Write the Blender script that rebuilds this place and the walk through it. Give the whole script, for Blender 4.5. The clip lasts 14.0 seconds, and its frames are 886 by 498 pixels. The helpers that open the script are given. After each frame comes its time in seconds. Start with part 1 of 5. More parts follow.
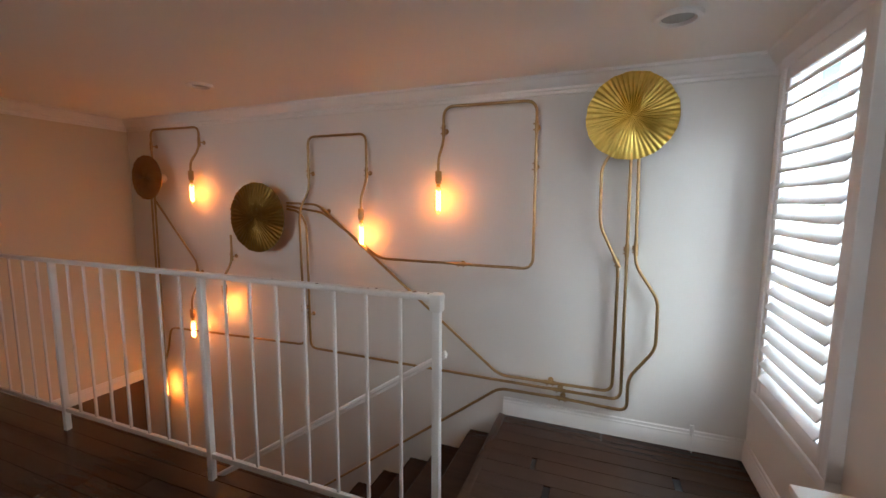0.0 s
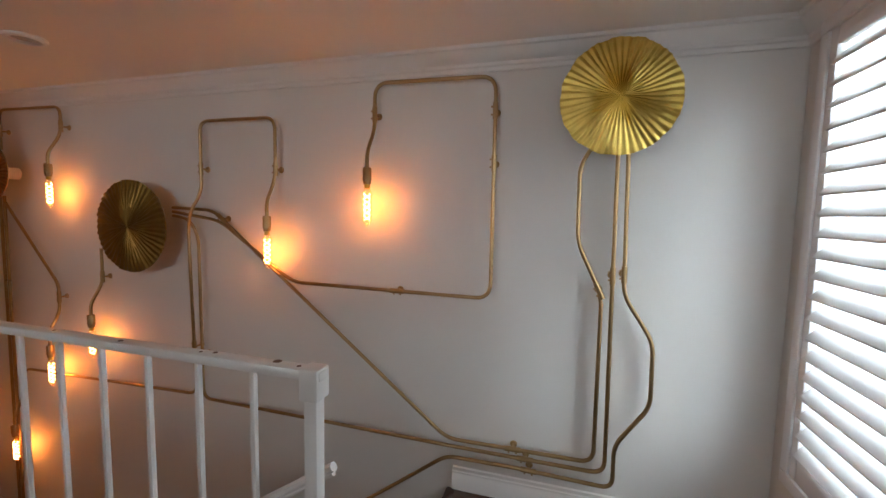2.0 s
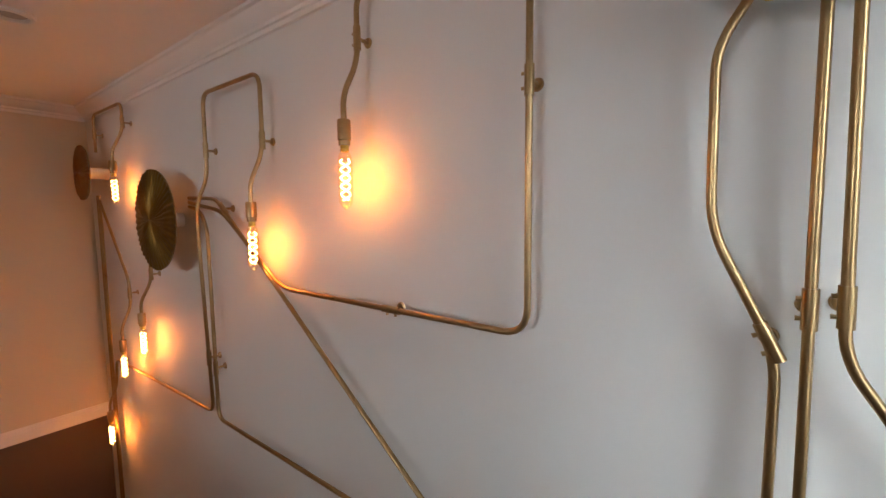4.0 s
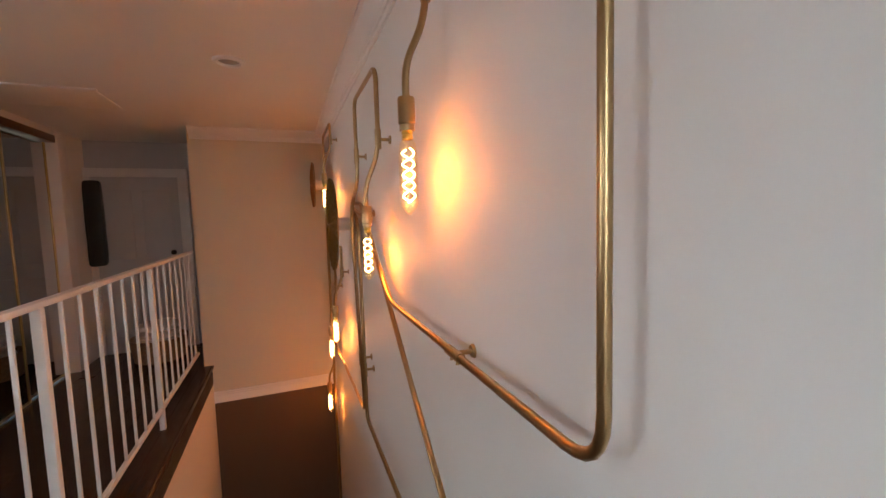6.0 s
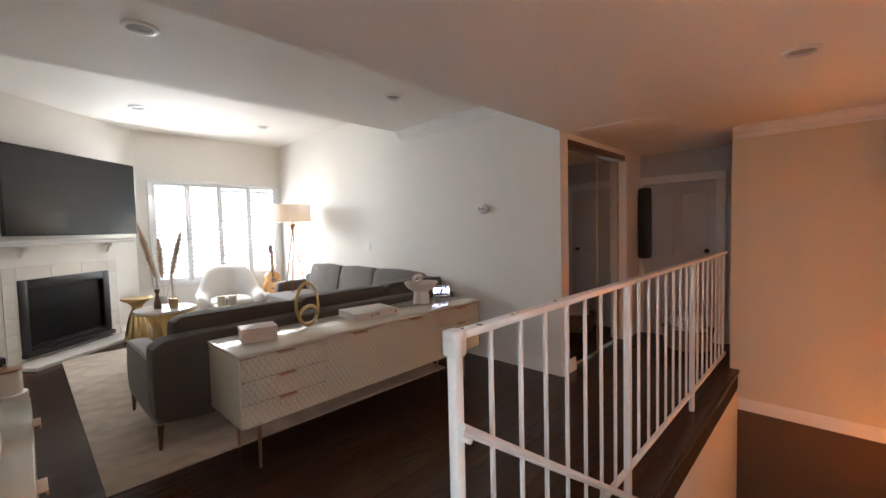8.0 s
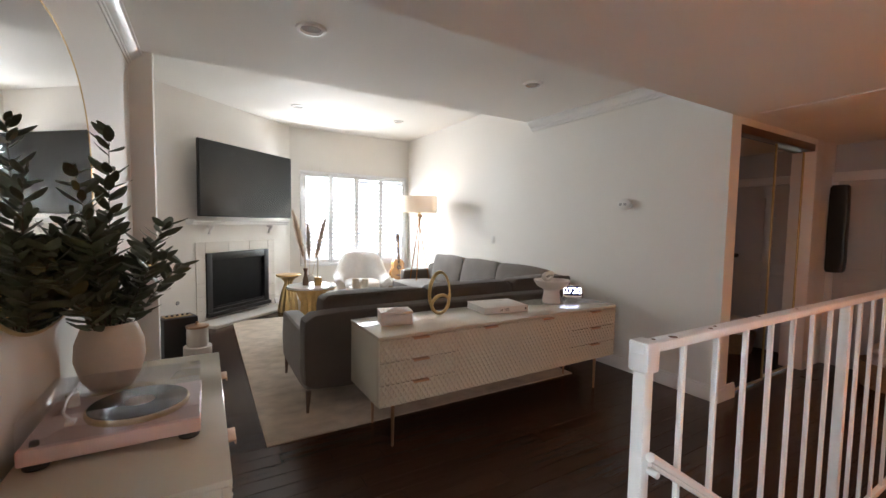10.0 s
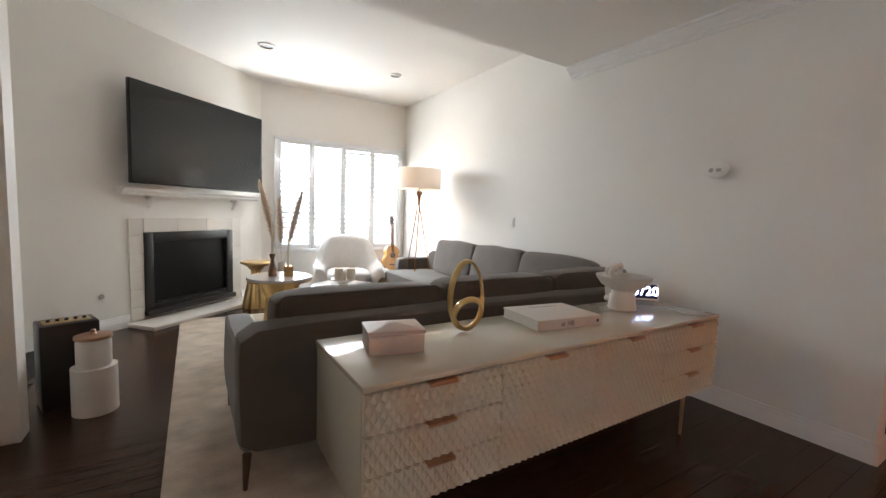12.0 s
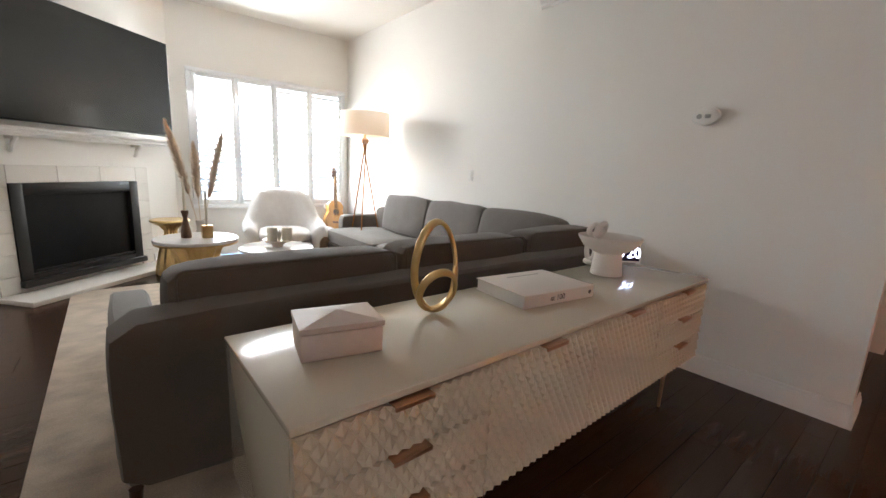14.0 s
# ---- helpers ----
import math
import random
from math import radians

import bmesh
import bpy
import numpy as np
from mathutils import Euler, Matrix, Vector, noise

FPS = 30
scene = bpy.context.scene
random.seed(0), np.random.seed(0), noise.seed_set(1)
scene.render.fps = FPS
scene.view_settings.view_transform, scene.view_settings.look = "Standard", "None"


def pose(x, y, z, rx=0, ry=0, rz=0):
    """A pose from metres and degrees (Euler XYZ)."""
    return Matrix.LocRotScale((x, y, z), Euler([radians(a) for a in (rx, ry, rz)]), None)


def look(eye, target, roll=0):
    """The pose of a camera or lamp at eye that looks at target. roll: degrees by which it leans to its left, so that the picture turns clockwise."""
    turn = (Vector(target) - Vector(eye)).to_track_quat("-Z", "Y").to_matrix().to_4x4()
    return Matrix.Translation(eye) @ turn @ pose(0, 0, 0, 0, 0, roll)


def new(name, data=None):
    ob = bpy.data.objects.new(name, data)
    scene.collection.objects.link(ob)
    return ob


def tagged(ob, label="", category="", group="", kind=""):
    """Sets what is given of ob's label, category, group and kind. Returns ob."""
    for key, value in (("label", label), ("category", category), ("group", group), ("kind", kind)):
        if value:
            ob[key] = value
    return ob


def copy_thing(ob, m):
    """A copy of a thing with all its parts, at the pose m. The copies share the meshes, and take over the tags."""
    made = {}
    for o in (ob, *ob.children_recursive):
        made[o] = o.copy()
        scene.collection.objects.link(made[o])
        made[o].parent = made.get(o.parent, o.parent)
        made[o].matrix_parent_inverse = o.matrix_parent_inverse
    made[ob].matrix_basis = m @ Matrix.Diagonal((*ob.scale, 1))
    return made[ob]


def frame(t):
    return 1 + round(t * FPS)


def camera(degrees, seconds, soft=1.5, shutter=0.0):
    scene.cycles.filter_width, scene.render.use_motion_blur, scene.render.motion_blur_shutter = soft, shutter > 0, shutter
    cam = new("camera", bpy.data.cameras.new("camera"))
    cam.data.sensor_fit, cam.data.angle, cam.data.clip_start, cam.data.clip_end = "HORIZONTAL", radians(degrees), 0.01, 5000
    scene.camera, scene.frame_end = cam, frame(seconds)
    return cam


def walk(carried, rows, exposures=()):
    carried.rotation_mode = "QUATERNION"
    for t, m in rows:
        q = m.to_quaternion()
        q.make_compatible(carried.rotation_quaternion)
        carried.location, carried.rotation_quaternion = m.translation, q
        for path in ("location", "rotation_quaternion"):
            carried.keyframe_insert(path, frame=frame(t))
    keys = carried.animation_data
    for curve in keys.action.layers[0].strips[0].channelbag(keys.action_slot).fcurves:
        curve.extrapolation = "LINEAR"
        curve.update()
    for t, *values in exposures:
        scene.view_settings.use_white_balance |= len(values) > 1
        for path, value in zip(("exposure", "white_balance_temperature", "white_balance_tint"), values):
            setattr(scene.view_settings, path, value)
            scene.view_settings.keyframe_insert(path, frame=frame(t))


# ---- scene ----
cam = camera(94.8, 14.0)
PATH = [
    (0, (0.641, -2.954, 1.610), (-0.080, -1.102, 1.385), 0.33),
    (0.5, (0.624, -2.854, 1.603), (-0.078, -0.994, 1.384), 0.92),
    (1, (0.623, -2.661, 1.604), (-0.044, -0.787, 1.389), 1.30),
    (1.5, (0.604, -2.454, 1.591), (-0.007, -0.562, 1.368), 1.44),
    (2, (0.557, -2.198, 1.595), (-0.004, -0.286, 1.424), 1.18),
    (4.5, (0.704, -0.913, 1.495), (-0.666, 0.531, 1.306), -0.59),
    (5, (0.671, -0.740, 1.501), (-0.837, 0.561, 1.308), -0.49),
    (5.5, (0.593, -0.591, 1.495), (-1.029, 0.565, 1.311), -1.20),
    (6, (0.624, -0.448, 1.513), (-1.238, 0.264, 1.347), -1.61),
    (6.5, (0.705, -0.379, 1.531), (-1.288, -0.413, 1.377), -2.37),
    (7, (0.759, -0.444, 1.534), (-1.116, -1.128, 1.401), -2.60),
    (7.5, (0.832, -0.515, 1.536), (-0.831, -1.619, 1.418), -2.04),
    (8, (0.888, -0.555, 1.532), (-0.548, -1.943, 1.429), -1.46),
    (8.5, (0.949, -0.588, 1.533), (-0.290, -2.155, 1.434), -0.76),
    (9, (0.987, -0.603, 1.536), (-0.120, -2.265, 1.439), -0.19),
    (11.5, (0.645, -1.558, 1.396), (-0.336, -3.293, 1.240), 1.44),
    (12, (0.472, -1.942, 1.350), (-0.571, -3.639, 1.180), 2.03),
    (12.5, (0.396, -2.110, 1.321), (-0.732, -3.752, 1.150), 2.54),
    (13, (0.343, -2.223, 1.308), (-0.814, -3.836, 1.063), 2.46),
    (13.5, (0.282, -2.340, 1.306), (-0.915, -3.910, 0.980), 2.68),
    (14, (0.257, -2.392, 1.307), (-0.991, -3.910, 0.934), 2.75),
]
walk(cam, [(t, look(eye, target, roll)) for t, eye, target, roll in PATH],
     [(0, 1.22), (2, 1.0), (4.5, 1.4), (5.7, 1.45), (6.5, 1.55), (7.5, 1.65), (9, 1.75), (11.5, 1.6), (14, 1.8)])

# ---- light ----
world = bpy.data.worlds.new("sky")
scene.world = world
world.use_nodes = True
wn = world.node_tree
sky = wn.nodes.new("ShaderNodeTexSky")
sky.sky_type, sky.sun_disc = "NISHITA", False
sky.sun_elevation, sky.sun_rotation = radians(29.4), radians(119.5)
wn.nodes["Background"].inputs[1].default_value = 0.12
wn.links.new(sky.outputs[0], wn.nodes["Background"].inputs[0])


def lamp(name, kind, m, watts, color, size=(0.1, 0.1), angle=0.5):
    data = bpy.data.lights.new(name, kind)
    data.energy, data.color = watts, color
    if kind == "AREA":
        data.shape, data.size, data.size_y = "RECTANGLE", size[0], size[1]
    elif kind == "SUN":
        data.angle = radians(angle)
    else:
        data.shadow_soft_size = size[0]
    ob = new(name, data)
    ob.matrix_world = m
    return ob


FAR_GLASS = -8.78
lamp("sun", "SUN", look((0, 0, 0), (-0.865, 0.49, -0.56)), 4.0, (1.0, 0.95, 0.88))
lamp("hall_window_daylight", "AREA", look((1.80, -0.57, 1.55), (0.0, -0.57, 1.55)), 15, (0.92, 0.97, 1.0), (0.66, 1.8))
lamp("living_window_daylight", "AREA", look((-0.78, FAR_GLASS + 0.08, 2.33), (-0.9, -4.0, 1.35)), 17, (0.97, 0.98, 1.0), (0.86, 0.34))
lamp("living_shutter_daylight", "AREA", look((-1.69, FAR_GLASS - 0.10, 1.56), (-1.69, -4.0, 1.56)), 48, (0.96, 0.985, 1.0), (2.0, 1.66))

# ---- materials ----


def material(name, color, rough=0.5, metal=0.0, vary=0.06, scale=6.0, bump=0.0, bump_scale=60.0, fine=0.0, coat=0.0, sheen=0.0, stretch=(1, 1, 1), jitter=0.0, spec=0.5):
    """Principled paint with variation at two scales and fine relief."""
    m = bpy.data.materials.new(name)
    m.use_nodes = True
    t = m.node_tree
    b = t.nodes["Principled BSDF"]
    b.inputs["Metallic"].default_value = metal
    b.inputs["Coat Weight"].default_value = coat
    b.inputs["Specular IOR Level"].default_value = spec
    b.inputs["Sheen Weight"].default_value = sheen
    co = t.nodes.new("ShaderNodeTexCoord")
    mp = t.nodes.new("ShaderNodeMapping")
    mp.inputs["Scale"].default_value = stretch
    t.links.new(co.outputs["Object"], mp.inputs[0])
    n1 = t.nodes.new("ShaderNodeTexNoise")
    n1.inputs["Scale"].default_value, n1.inputs["Detail"].default_value = scale, 6
    n2 = t.nodes.new("ShaderNodeTexNoise")
    n2.inputs["Scale"].default_value, n2.inputs["Detail"].default_value = bump_scale, 4
    t.links.new(mp.outputs[0], n1.inputs[0])
    t.links.new(mp.outputs[0], n2.inputs[0])
    mix = t.nodes.new("ShaderNodeMix")
    mix.data_type = "RGBA"
    dark = [c * (1 - 2.2 * vary) for c in color[:3]]
    light = [min(1, c * (1 + 2.2 * vary)) for c in color[:3]]
    mix.inputs["A"].default_value, mix.inputs["B"].default_value = (*dark, 1), (*light, 1)
    add = t.nodes.new("ShaderNodeMath")
    add.operation = "MULTIPLY_ADD"
    t.links.new(n2.outputs[0], add.inputs[0])
    add.inputs[1].default_value = fine
    t.links.new(n1.outputs[0], add.inputs[2])
    last = add
    if jitter:
        oi = t.nodes.new("ShaderNodeObjectInfo")
        j = t.nodes.new("ShaderNodeMath")
        j.operation = "MULTIPLY_ADD"
        t.links.new(oi.outputs["Random"], j.inputs[0])
        j.inputs[1].default_value = jitter
        t.links.new(add.outputs[0], j.inputs[2])
        last = j
    t.links.new(last.outputs[0], mix.inputs["Factor"])
    t.links.new(mix.outputs["Result"], b.inputs["Base Color"])
    r = t.nodes.new("ShaderNodeMapRange")
    r.inputs["To Min"].default_value, r.inputs["To Max"].default_value = max(0.02, rough * 0.8), min(1, rough * 1.2)
    t.links.new(n1.outputs[0], r.inputs[0])
    t.links.new(r.outputs[0], b.inputs["Roughness"])
    if bump:
        bp = t.nodes.new("ShaderNodeBump")
        bp.inputs["Strength"].default_value, bp.inputs["Distance"].default_value = bump, 0.004
        t.links.new(n2.outputs[0], bp.inputs["Height"])
        t.links.new(bp.outputs[0], b.inputs["Normal"])
    return m


def glow(name, color, strength):
    m = bpy.data.materials.new(name)
    m.use_nodes = True
    b = m.node_tree.nodes["Principled BSDF"]
    b.inputs["Base Color"].default_value = (*color, 1)
    b.inputs["Emission Color"].default_value = (*color, 1)
    b.inputs["Emission Strength"].default_value = strength
    return m


def glass(name, color=(1, 1, 1), rough=0.0):
    m = bpy.data.materials.new(name)
    m.use_nodes = True
    b = m.node_tree.nodes["Principled BSDF"]
    b.inputs["Base Color"].default_value = (*color, 1)
    b.inputs["Transmission Weight"].default_value = 1
    b.inputs["Roughness"].default_value, b.inputs["IOR"].default_value = rough, 1.45
    return m


def thin_glass(name, color, gloss):
    """A thin clear sheet: mostly see-through, with a little mirror gloss."""
    m = bpy.data.materials.new(name)
    m.use_nodes = True
    t = m.node_tree
    t.nodes.remove(t.nodes["Principled BSDF"])
    a, b, x = t.nodes.new("ShaderNodeBsdfTransparent"), t.nodes.new("ShaderNodeBsdfGlossy"), t.nodes.new("ShaderNodeMixShader")
    a.inputs[0].default_value = (*color, 1)
    b.inputs["Roughness"].default_value = 0.03
    x.inputs[0].default_value = gloss
    t.links.new(a.outputs[0], x.inputs[1])
    t.links.new(b.outputs[0], x.inputs[2])
    t.links.new(x.outputs[0], t.nodes["Material Output"].inputs[0])
    return m


def cloth_shade(name, color):
    """Thin woven cloth that lets half of the light through."""
    m = bpy.data.materials.new(name)
    m.use_nodes = True
    t = m.node_tree
    t.nodes.remove(t.nodes["Principled BSDF"])
    a, b, x, n = t.nodes.new("ShaderNodeBsdfDiffuse"), t.nodes.new("ShaderNodeBsdfTranslucent"), t.nodes.new("ShaderNodeMixShader"), t.nodes.new("ShaderNodeTexNoise")
    n.inputs["Scale"].default_value = 90
    r = t.nodes.new("ShaderNodeMix")
    r.data_type = "RGBA"
    r.inputs["A"].default_value, r.inputs["B"].default_value = (*[c * 0.93 for c in color], 1), (*color, 1)
    t.links.new(n.outputs[0], r.inputs["Factor"])
    for s in (a, b):
        t.links.new(r.outputs["Result"], s.inputs[0])
    x.inputs[0].default_value = 0.2
    t.links.new(a.outputs[0], x.inputs[1])
    t.links.new(b.outputs[0], x.inputs[2])
    t.links.new(x.outputs[0], t.nodes["Material Output"].inputs[0])
    return m


PAINT = material("grey_wall_paint", (0.75, 0.735, 0.705), 0.6, vary=0.012, scale=2.0, bump=0.05, bump_scale=160, fine=0.2)
WARM_PAINT = material("warm_white_paint", (0.80, 0.78, 0.735), 0.6, vary=0.012, scale=2.0, bump=0.05, bump_scale=160, fine=0.2)
TAN = material("warm_beige_paint", (0.64, 0.58, 0.46), 0.6, vary=0.012, scale=2.0, bump=0.05, bump_scale=160, fine=0.2)
CEIL = material("ceiling_paint", (0.83, 0.81, 0.765), 0.75, vary=0.012, scale=1.5, bump=0.08, bump_scale=120, fine=0.2)
TRIM = material("white_trim_paint", (0.80, 0.79, 0.77), 0.35, vary=0.02, scale=5, bump=0.03)
RAILPAINT = material("chipped_white_enamel", (0.78, 0.77, 0.75), 0.35, vary=0.05, scale=9, bump=0.15, bump_scale=40)
CHIP = material("bare_chipped_metal", (0.16, 0.10, 0.07), 0.7, vary=0.2, scale=60)
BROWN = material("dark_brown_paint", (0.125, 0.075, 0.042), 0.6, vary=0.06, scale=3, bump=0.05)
FLOOR = material("dark_stained_wood", (0.034, 0.017, 0.011), 0.24, vary=0.22, scale=3.5, bump=0.07, bump_scale=22, fine=0.5, stretch=(0.6, 7, 1), jitter=0.35, spec=0.32)
FLOORBASE = material("dark_floor_joint", (0.010, 0.006, 0.005), 0.6)
BRASS = material("aged_brass_pipe", (0.43, 0.29, 0.14), 0.30, 1.0, vary=0.10, scale=14, bump=0.04, bump_scale=90)
GOLD = material("hammered_gold_leaf", (0.72, 0.52, 0.13), 0.32, 1.0, vary=0.14, scale=12, bump=0.35, bump_scale=55)
# dull leaf; dark reflections and the bulbs' orange light are in its colour
DIMBRONZE = material("dim_bronze_leaf", (0.34, 0.15, 0.045), 0.6, 0.75, vary=0.14, scale=12, bump=0.35, bump_scale=55)
# gold leaf darkened in colour for the dark room it reflects
DIMGOLD = material("dim_gold_leaf", (0.27, 0.155, 0.036), 0.42, 0.95, vary=0.16, scale=12, bump=0.35, bump_scale=55)
DISCBACK = material("dull_brass_back", (0.30, 0.20, 0.09), 0.5, 0.8, vary=0.1, scale=10)
ANTIQUE = material("antique_gold_metal", (0.60, 0.43, 0.20), 0.32, 1.0, vary=0.12, scale=16, bump=0.1)
COPPER = material("rose_brass", (0.45, 0.27, 0.17), 0.35, 1.0, vary=0.1, scale=20)
BULBGLASS = thin_glass("amber_bulb_glass", (1.0, 0.93, 0.80), 0.06)
FILAMENT = glow("hot_filament", (1.0, 0.56, 0.18), 15.0)
SHUTTER = material("white_shutter_paint", (0.80, 0.81, 0.82), 0.4, vary=0.02, scale=6)
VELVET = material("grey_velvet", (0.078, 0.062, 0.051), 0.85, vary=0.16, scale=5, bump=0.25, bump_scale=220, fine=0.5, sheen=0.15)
# the same velvet, its colour lightened for parts turned to the window
VELVETLIT = material("window_lit_grey_velvet", (0.120, 0.104, 0.092), 0.85, vary=0.16, scale=5, bump=0.25, bump_scale=220, fine=0.5, sheen=0.25)
LACQUER = material("cream_lacquer", (0.55, 0.50, 0.40), 0.16, vary=0.02, scale=3, coat=0.3)
CREAM = material("embossed_cream_lacquer", (0.53, 0.475, 0.365), 0.36, vary=0.03, scale=5)
BOUCLE = material("white_boucle", (0.74, 0.73, 0.72), 0.95, vary=0.04, scale=20, bump=1.0, bump_scale=130, sheen=0.3)
RUG = material("woven_beige_rug", (0.36, 0.30, 0.24), 0.95, vary=0.30, scale=6, bump=1.0, bump_scale=150, fine=0.6, stretch=(1, 1.3, 1))
BLACK = material("black_metal", (0.012, 0.012, 0.013), 0.35, vary=0.1)
SOOT = material("sooty_fire_glass", (0.008, 0.008, 0.009), 0.35, vary=0.2, spec=0.15)
SCREEN = material("dark_glossy_screen", (0.010, 0.012, 0.014), 0.12, vary=0.05)
MARBLE = material("white_marble", (0.72, 0.71, 0.70), 0.12, vary=0.05, scale=4)
TILE = material("white_hearth_tile", (0.72, 0.69, 0.64), 0.2, vary=0.03, scale=4, jitter=0.2)
CERAMIC = material("matte_white_ceramic", (0.70, 0.66, 0.61), 0.55, vary=0.03, scale=8, bump=0.1)
BEIGECERAMIC = material("beige_ceramic", (0.62, 0.54, 0.45), 0.6, vary=0.05, scale=10, bump=0.2)
PAPER = material("book_cover_paper", (0.66, 0.60, 0.55), 0.5, vary=0.02, scale=4)
PAGES = material("book_pages", (0.72, 0.69, 0.64), 0.8, vary=0.03, scale=8)
INK = material("printed_ink", (0.06, 0.05, 0.05), 0.6)
LEATHERBOX = material("blush_box_leather", (0.56, 0.46, 0.40), 0.5, vary=0.04, scale=30, bump=0.2, bump_scale=200)
WOODTOP = material("light_guitar_spruce", (0.46, 0.23, 0.08), 0.25, vary=0.1, scale=3, stretch=(14, 1, 1))
DARKWOOD = material("dark_guitar_wood", (0.10, 0.045, 0.025), 0.35, vary=0.15, scale=6)
WALNUT = material("turned_walnut", (0.16, 0.085, 0.05), 0.4, vary=0.15, scale=9)
SHADE = cloth_shade("linen_lampshade", (0.82, 0.80, 0.77))
WAX = material("ivory_wax", (0.74, 0.69, 0.58), 0.5, vary=0.02)
PLUME = material("dry_pampas", (0.66, 0.53, 0.40), 0.95, vary=0.15, scale=20)
LEAF = material("olive_leaf", (0.085, 0.105, 0.065), 0.45, vary=0.3, scale=8, jitter=0.3)
STEM = material("olive_stem", (0.09, 0.07, 0.05), 0.7)
PINK = material("blush_plinth", (0.62, 0.46, 0.43), 0.3, vary=0.02)
ACRYLIC = thin_glass("clear_dust_cover", (0.97, 0.97, 0.98), 0.13)
WINDOWGLASS = thin_glass("window_glass", (0.98, 1, 1), 0.05)
MIRROR = material("mirror_silver", (0.88, 0.89, 0.90), 0.02, 1.0, vary=0.0)
SMOKED = material("dim_mirror_door", (0.55, 0.56, 0.57), 0.03, 1.0, vary=0.0)
RECORD = material("black_vinyl", (0.012, 0.012, 0.012), 0.22)
PLASTIC = material("white_plastic", (0.78, 0.77, 0.74), 0.4, vary=0.01)
GREYPLASTIC = material("grey_plastic", (0.35, 0.35, 0.34), 0.5)
CLOCKFACE = material("clock_screen", (0.02, 0.025, 0.07), 0.2)
DIGITS = glow("clock_digits", (0.62, 0.70, 1.0), 4.0)
DAYLIGHT = glow("bright_sky_backdrop", (0.80, 0.90, 1.0), 1.6)
# glows by itself; the blue of a shaded facade is put into its colour
BLUESHEET = glow("self_lit_blue_sheet", (0.36, 0.56, 0.85), 0.9)
# white paint greyed down: the unlit corridor's dimness is in the colour
DIMMED_WHITE = material("dimmed_white_paint", (0.55, 0.55, 0.55), 0.45, vary=0.02)
CLOTH = material("white_towel", (0.74, 0.72, 0.70), 0.95, bump=0.8, bump_scale=180)
WICKER = material("wicker", (0.30, 0.20, 0.12), 0.8, vary=0.25, scale=40, bump=0.6)

# ---- building blocks ----


def box(bm, x0, x1, y0, y1, z0, z1, bevel=0.0, seg=2):
    x0, x1, y0, y1, z0, z1 = min(x0, x1), max(x0, x1), min(y0, y1), max(y0, y1), min(z0, z1), max(z0, z1)
    vs = bmesh.ops.create_cube(bm, size=1, matrix=Matrix.Translation(((x0 + x1) / 2, (y0 + y1) / 2, (z0 + z1) / 2)) @ Matrix.Diagonal((x1 - x0, y1 - y0, z1 - z0, 1)))["verts"]
    if bevel:
        es = list({e for v in vs for e in v.link_edges})
        bmesh.ops.bevel(bm, geom=es, offset=bevel, segments=seg, affect="EDGES", profile=0.5)
    return bm


def block(*a, **k):
    return box(bmesh.new(), *a, **k)


def rod(bm, p, q, r, r2=None, seg=12):
    p, q = Vector(p), Vector(q)
    d = q - p
    m = Matrix.Translation((p + q) / 2) @ d.to_track_quat("Z", "Y").to_matrix().to_4x4()
    bmesh.ops.create_cone(bm, cap_ends=True, segments=seg, radius1=r, radius2=r if r2 is None else r2, depth=d.length, matrix=m)
    return bm


def lathe(profile, seg=32, bm=None, at=(0, 0, 0)):
    """A turned shape: (radius, height) pairs from bottom to top."""
    bm = bm or bmesh.new()
    rings = []
    for r, z in profile:
        if r < 1e-4:
            rings.append([bm.verts.new((at[0], at[1], at[2] + z))])
        else:
            rings.append([bm.verts.new((at[0] + r * math.cos(2 * math.pi * i / seg), at[1] + r * math.sin(2 * math.pi * i / seg), at[2] + z)) for i in range(seg)])
    for a, b in zip(rings, rings[1:]):
        for i in range(seg):
            j = (i + 1) % seg
            f = [a[i % len(a)], a[j % len(a)], b[j % len(b)], b[i % len(b)]]
            f = list(dict.fromkeys(f))
            if len(f) > 2:
                bm.faces.new(f)
    return bm


def rounded(points, r, n=6):
    """A path whose inner corners are rounded off."""
    ps = [Vector(p) for p in points]
    out = [ps[0]]
    for a, b, c in zip(ps, ps[1:], ps[2:]):
        u, v = a - b, c - b
        k = min(r, u.length * 0.49, v.length * 0.49)
        s, e = b + u.normalized() * k, b + v.normalized() * k
        for i in range(n + 1):
            t = i / n
            out.append(s.lerp(b, t).lerp(b.lerp(e, t), t))
    out.append(ps[-1])
    return out


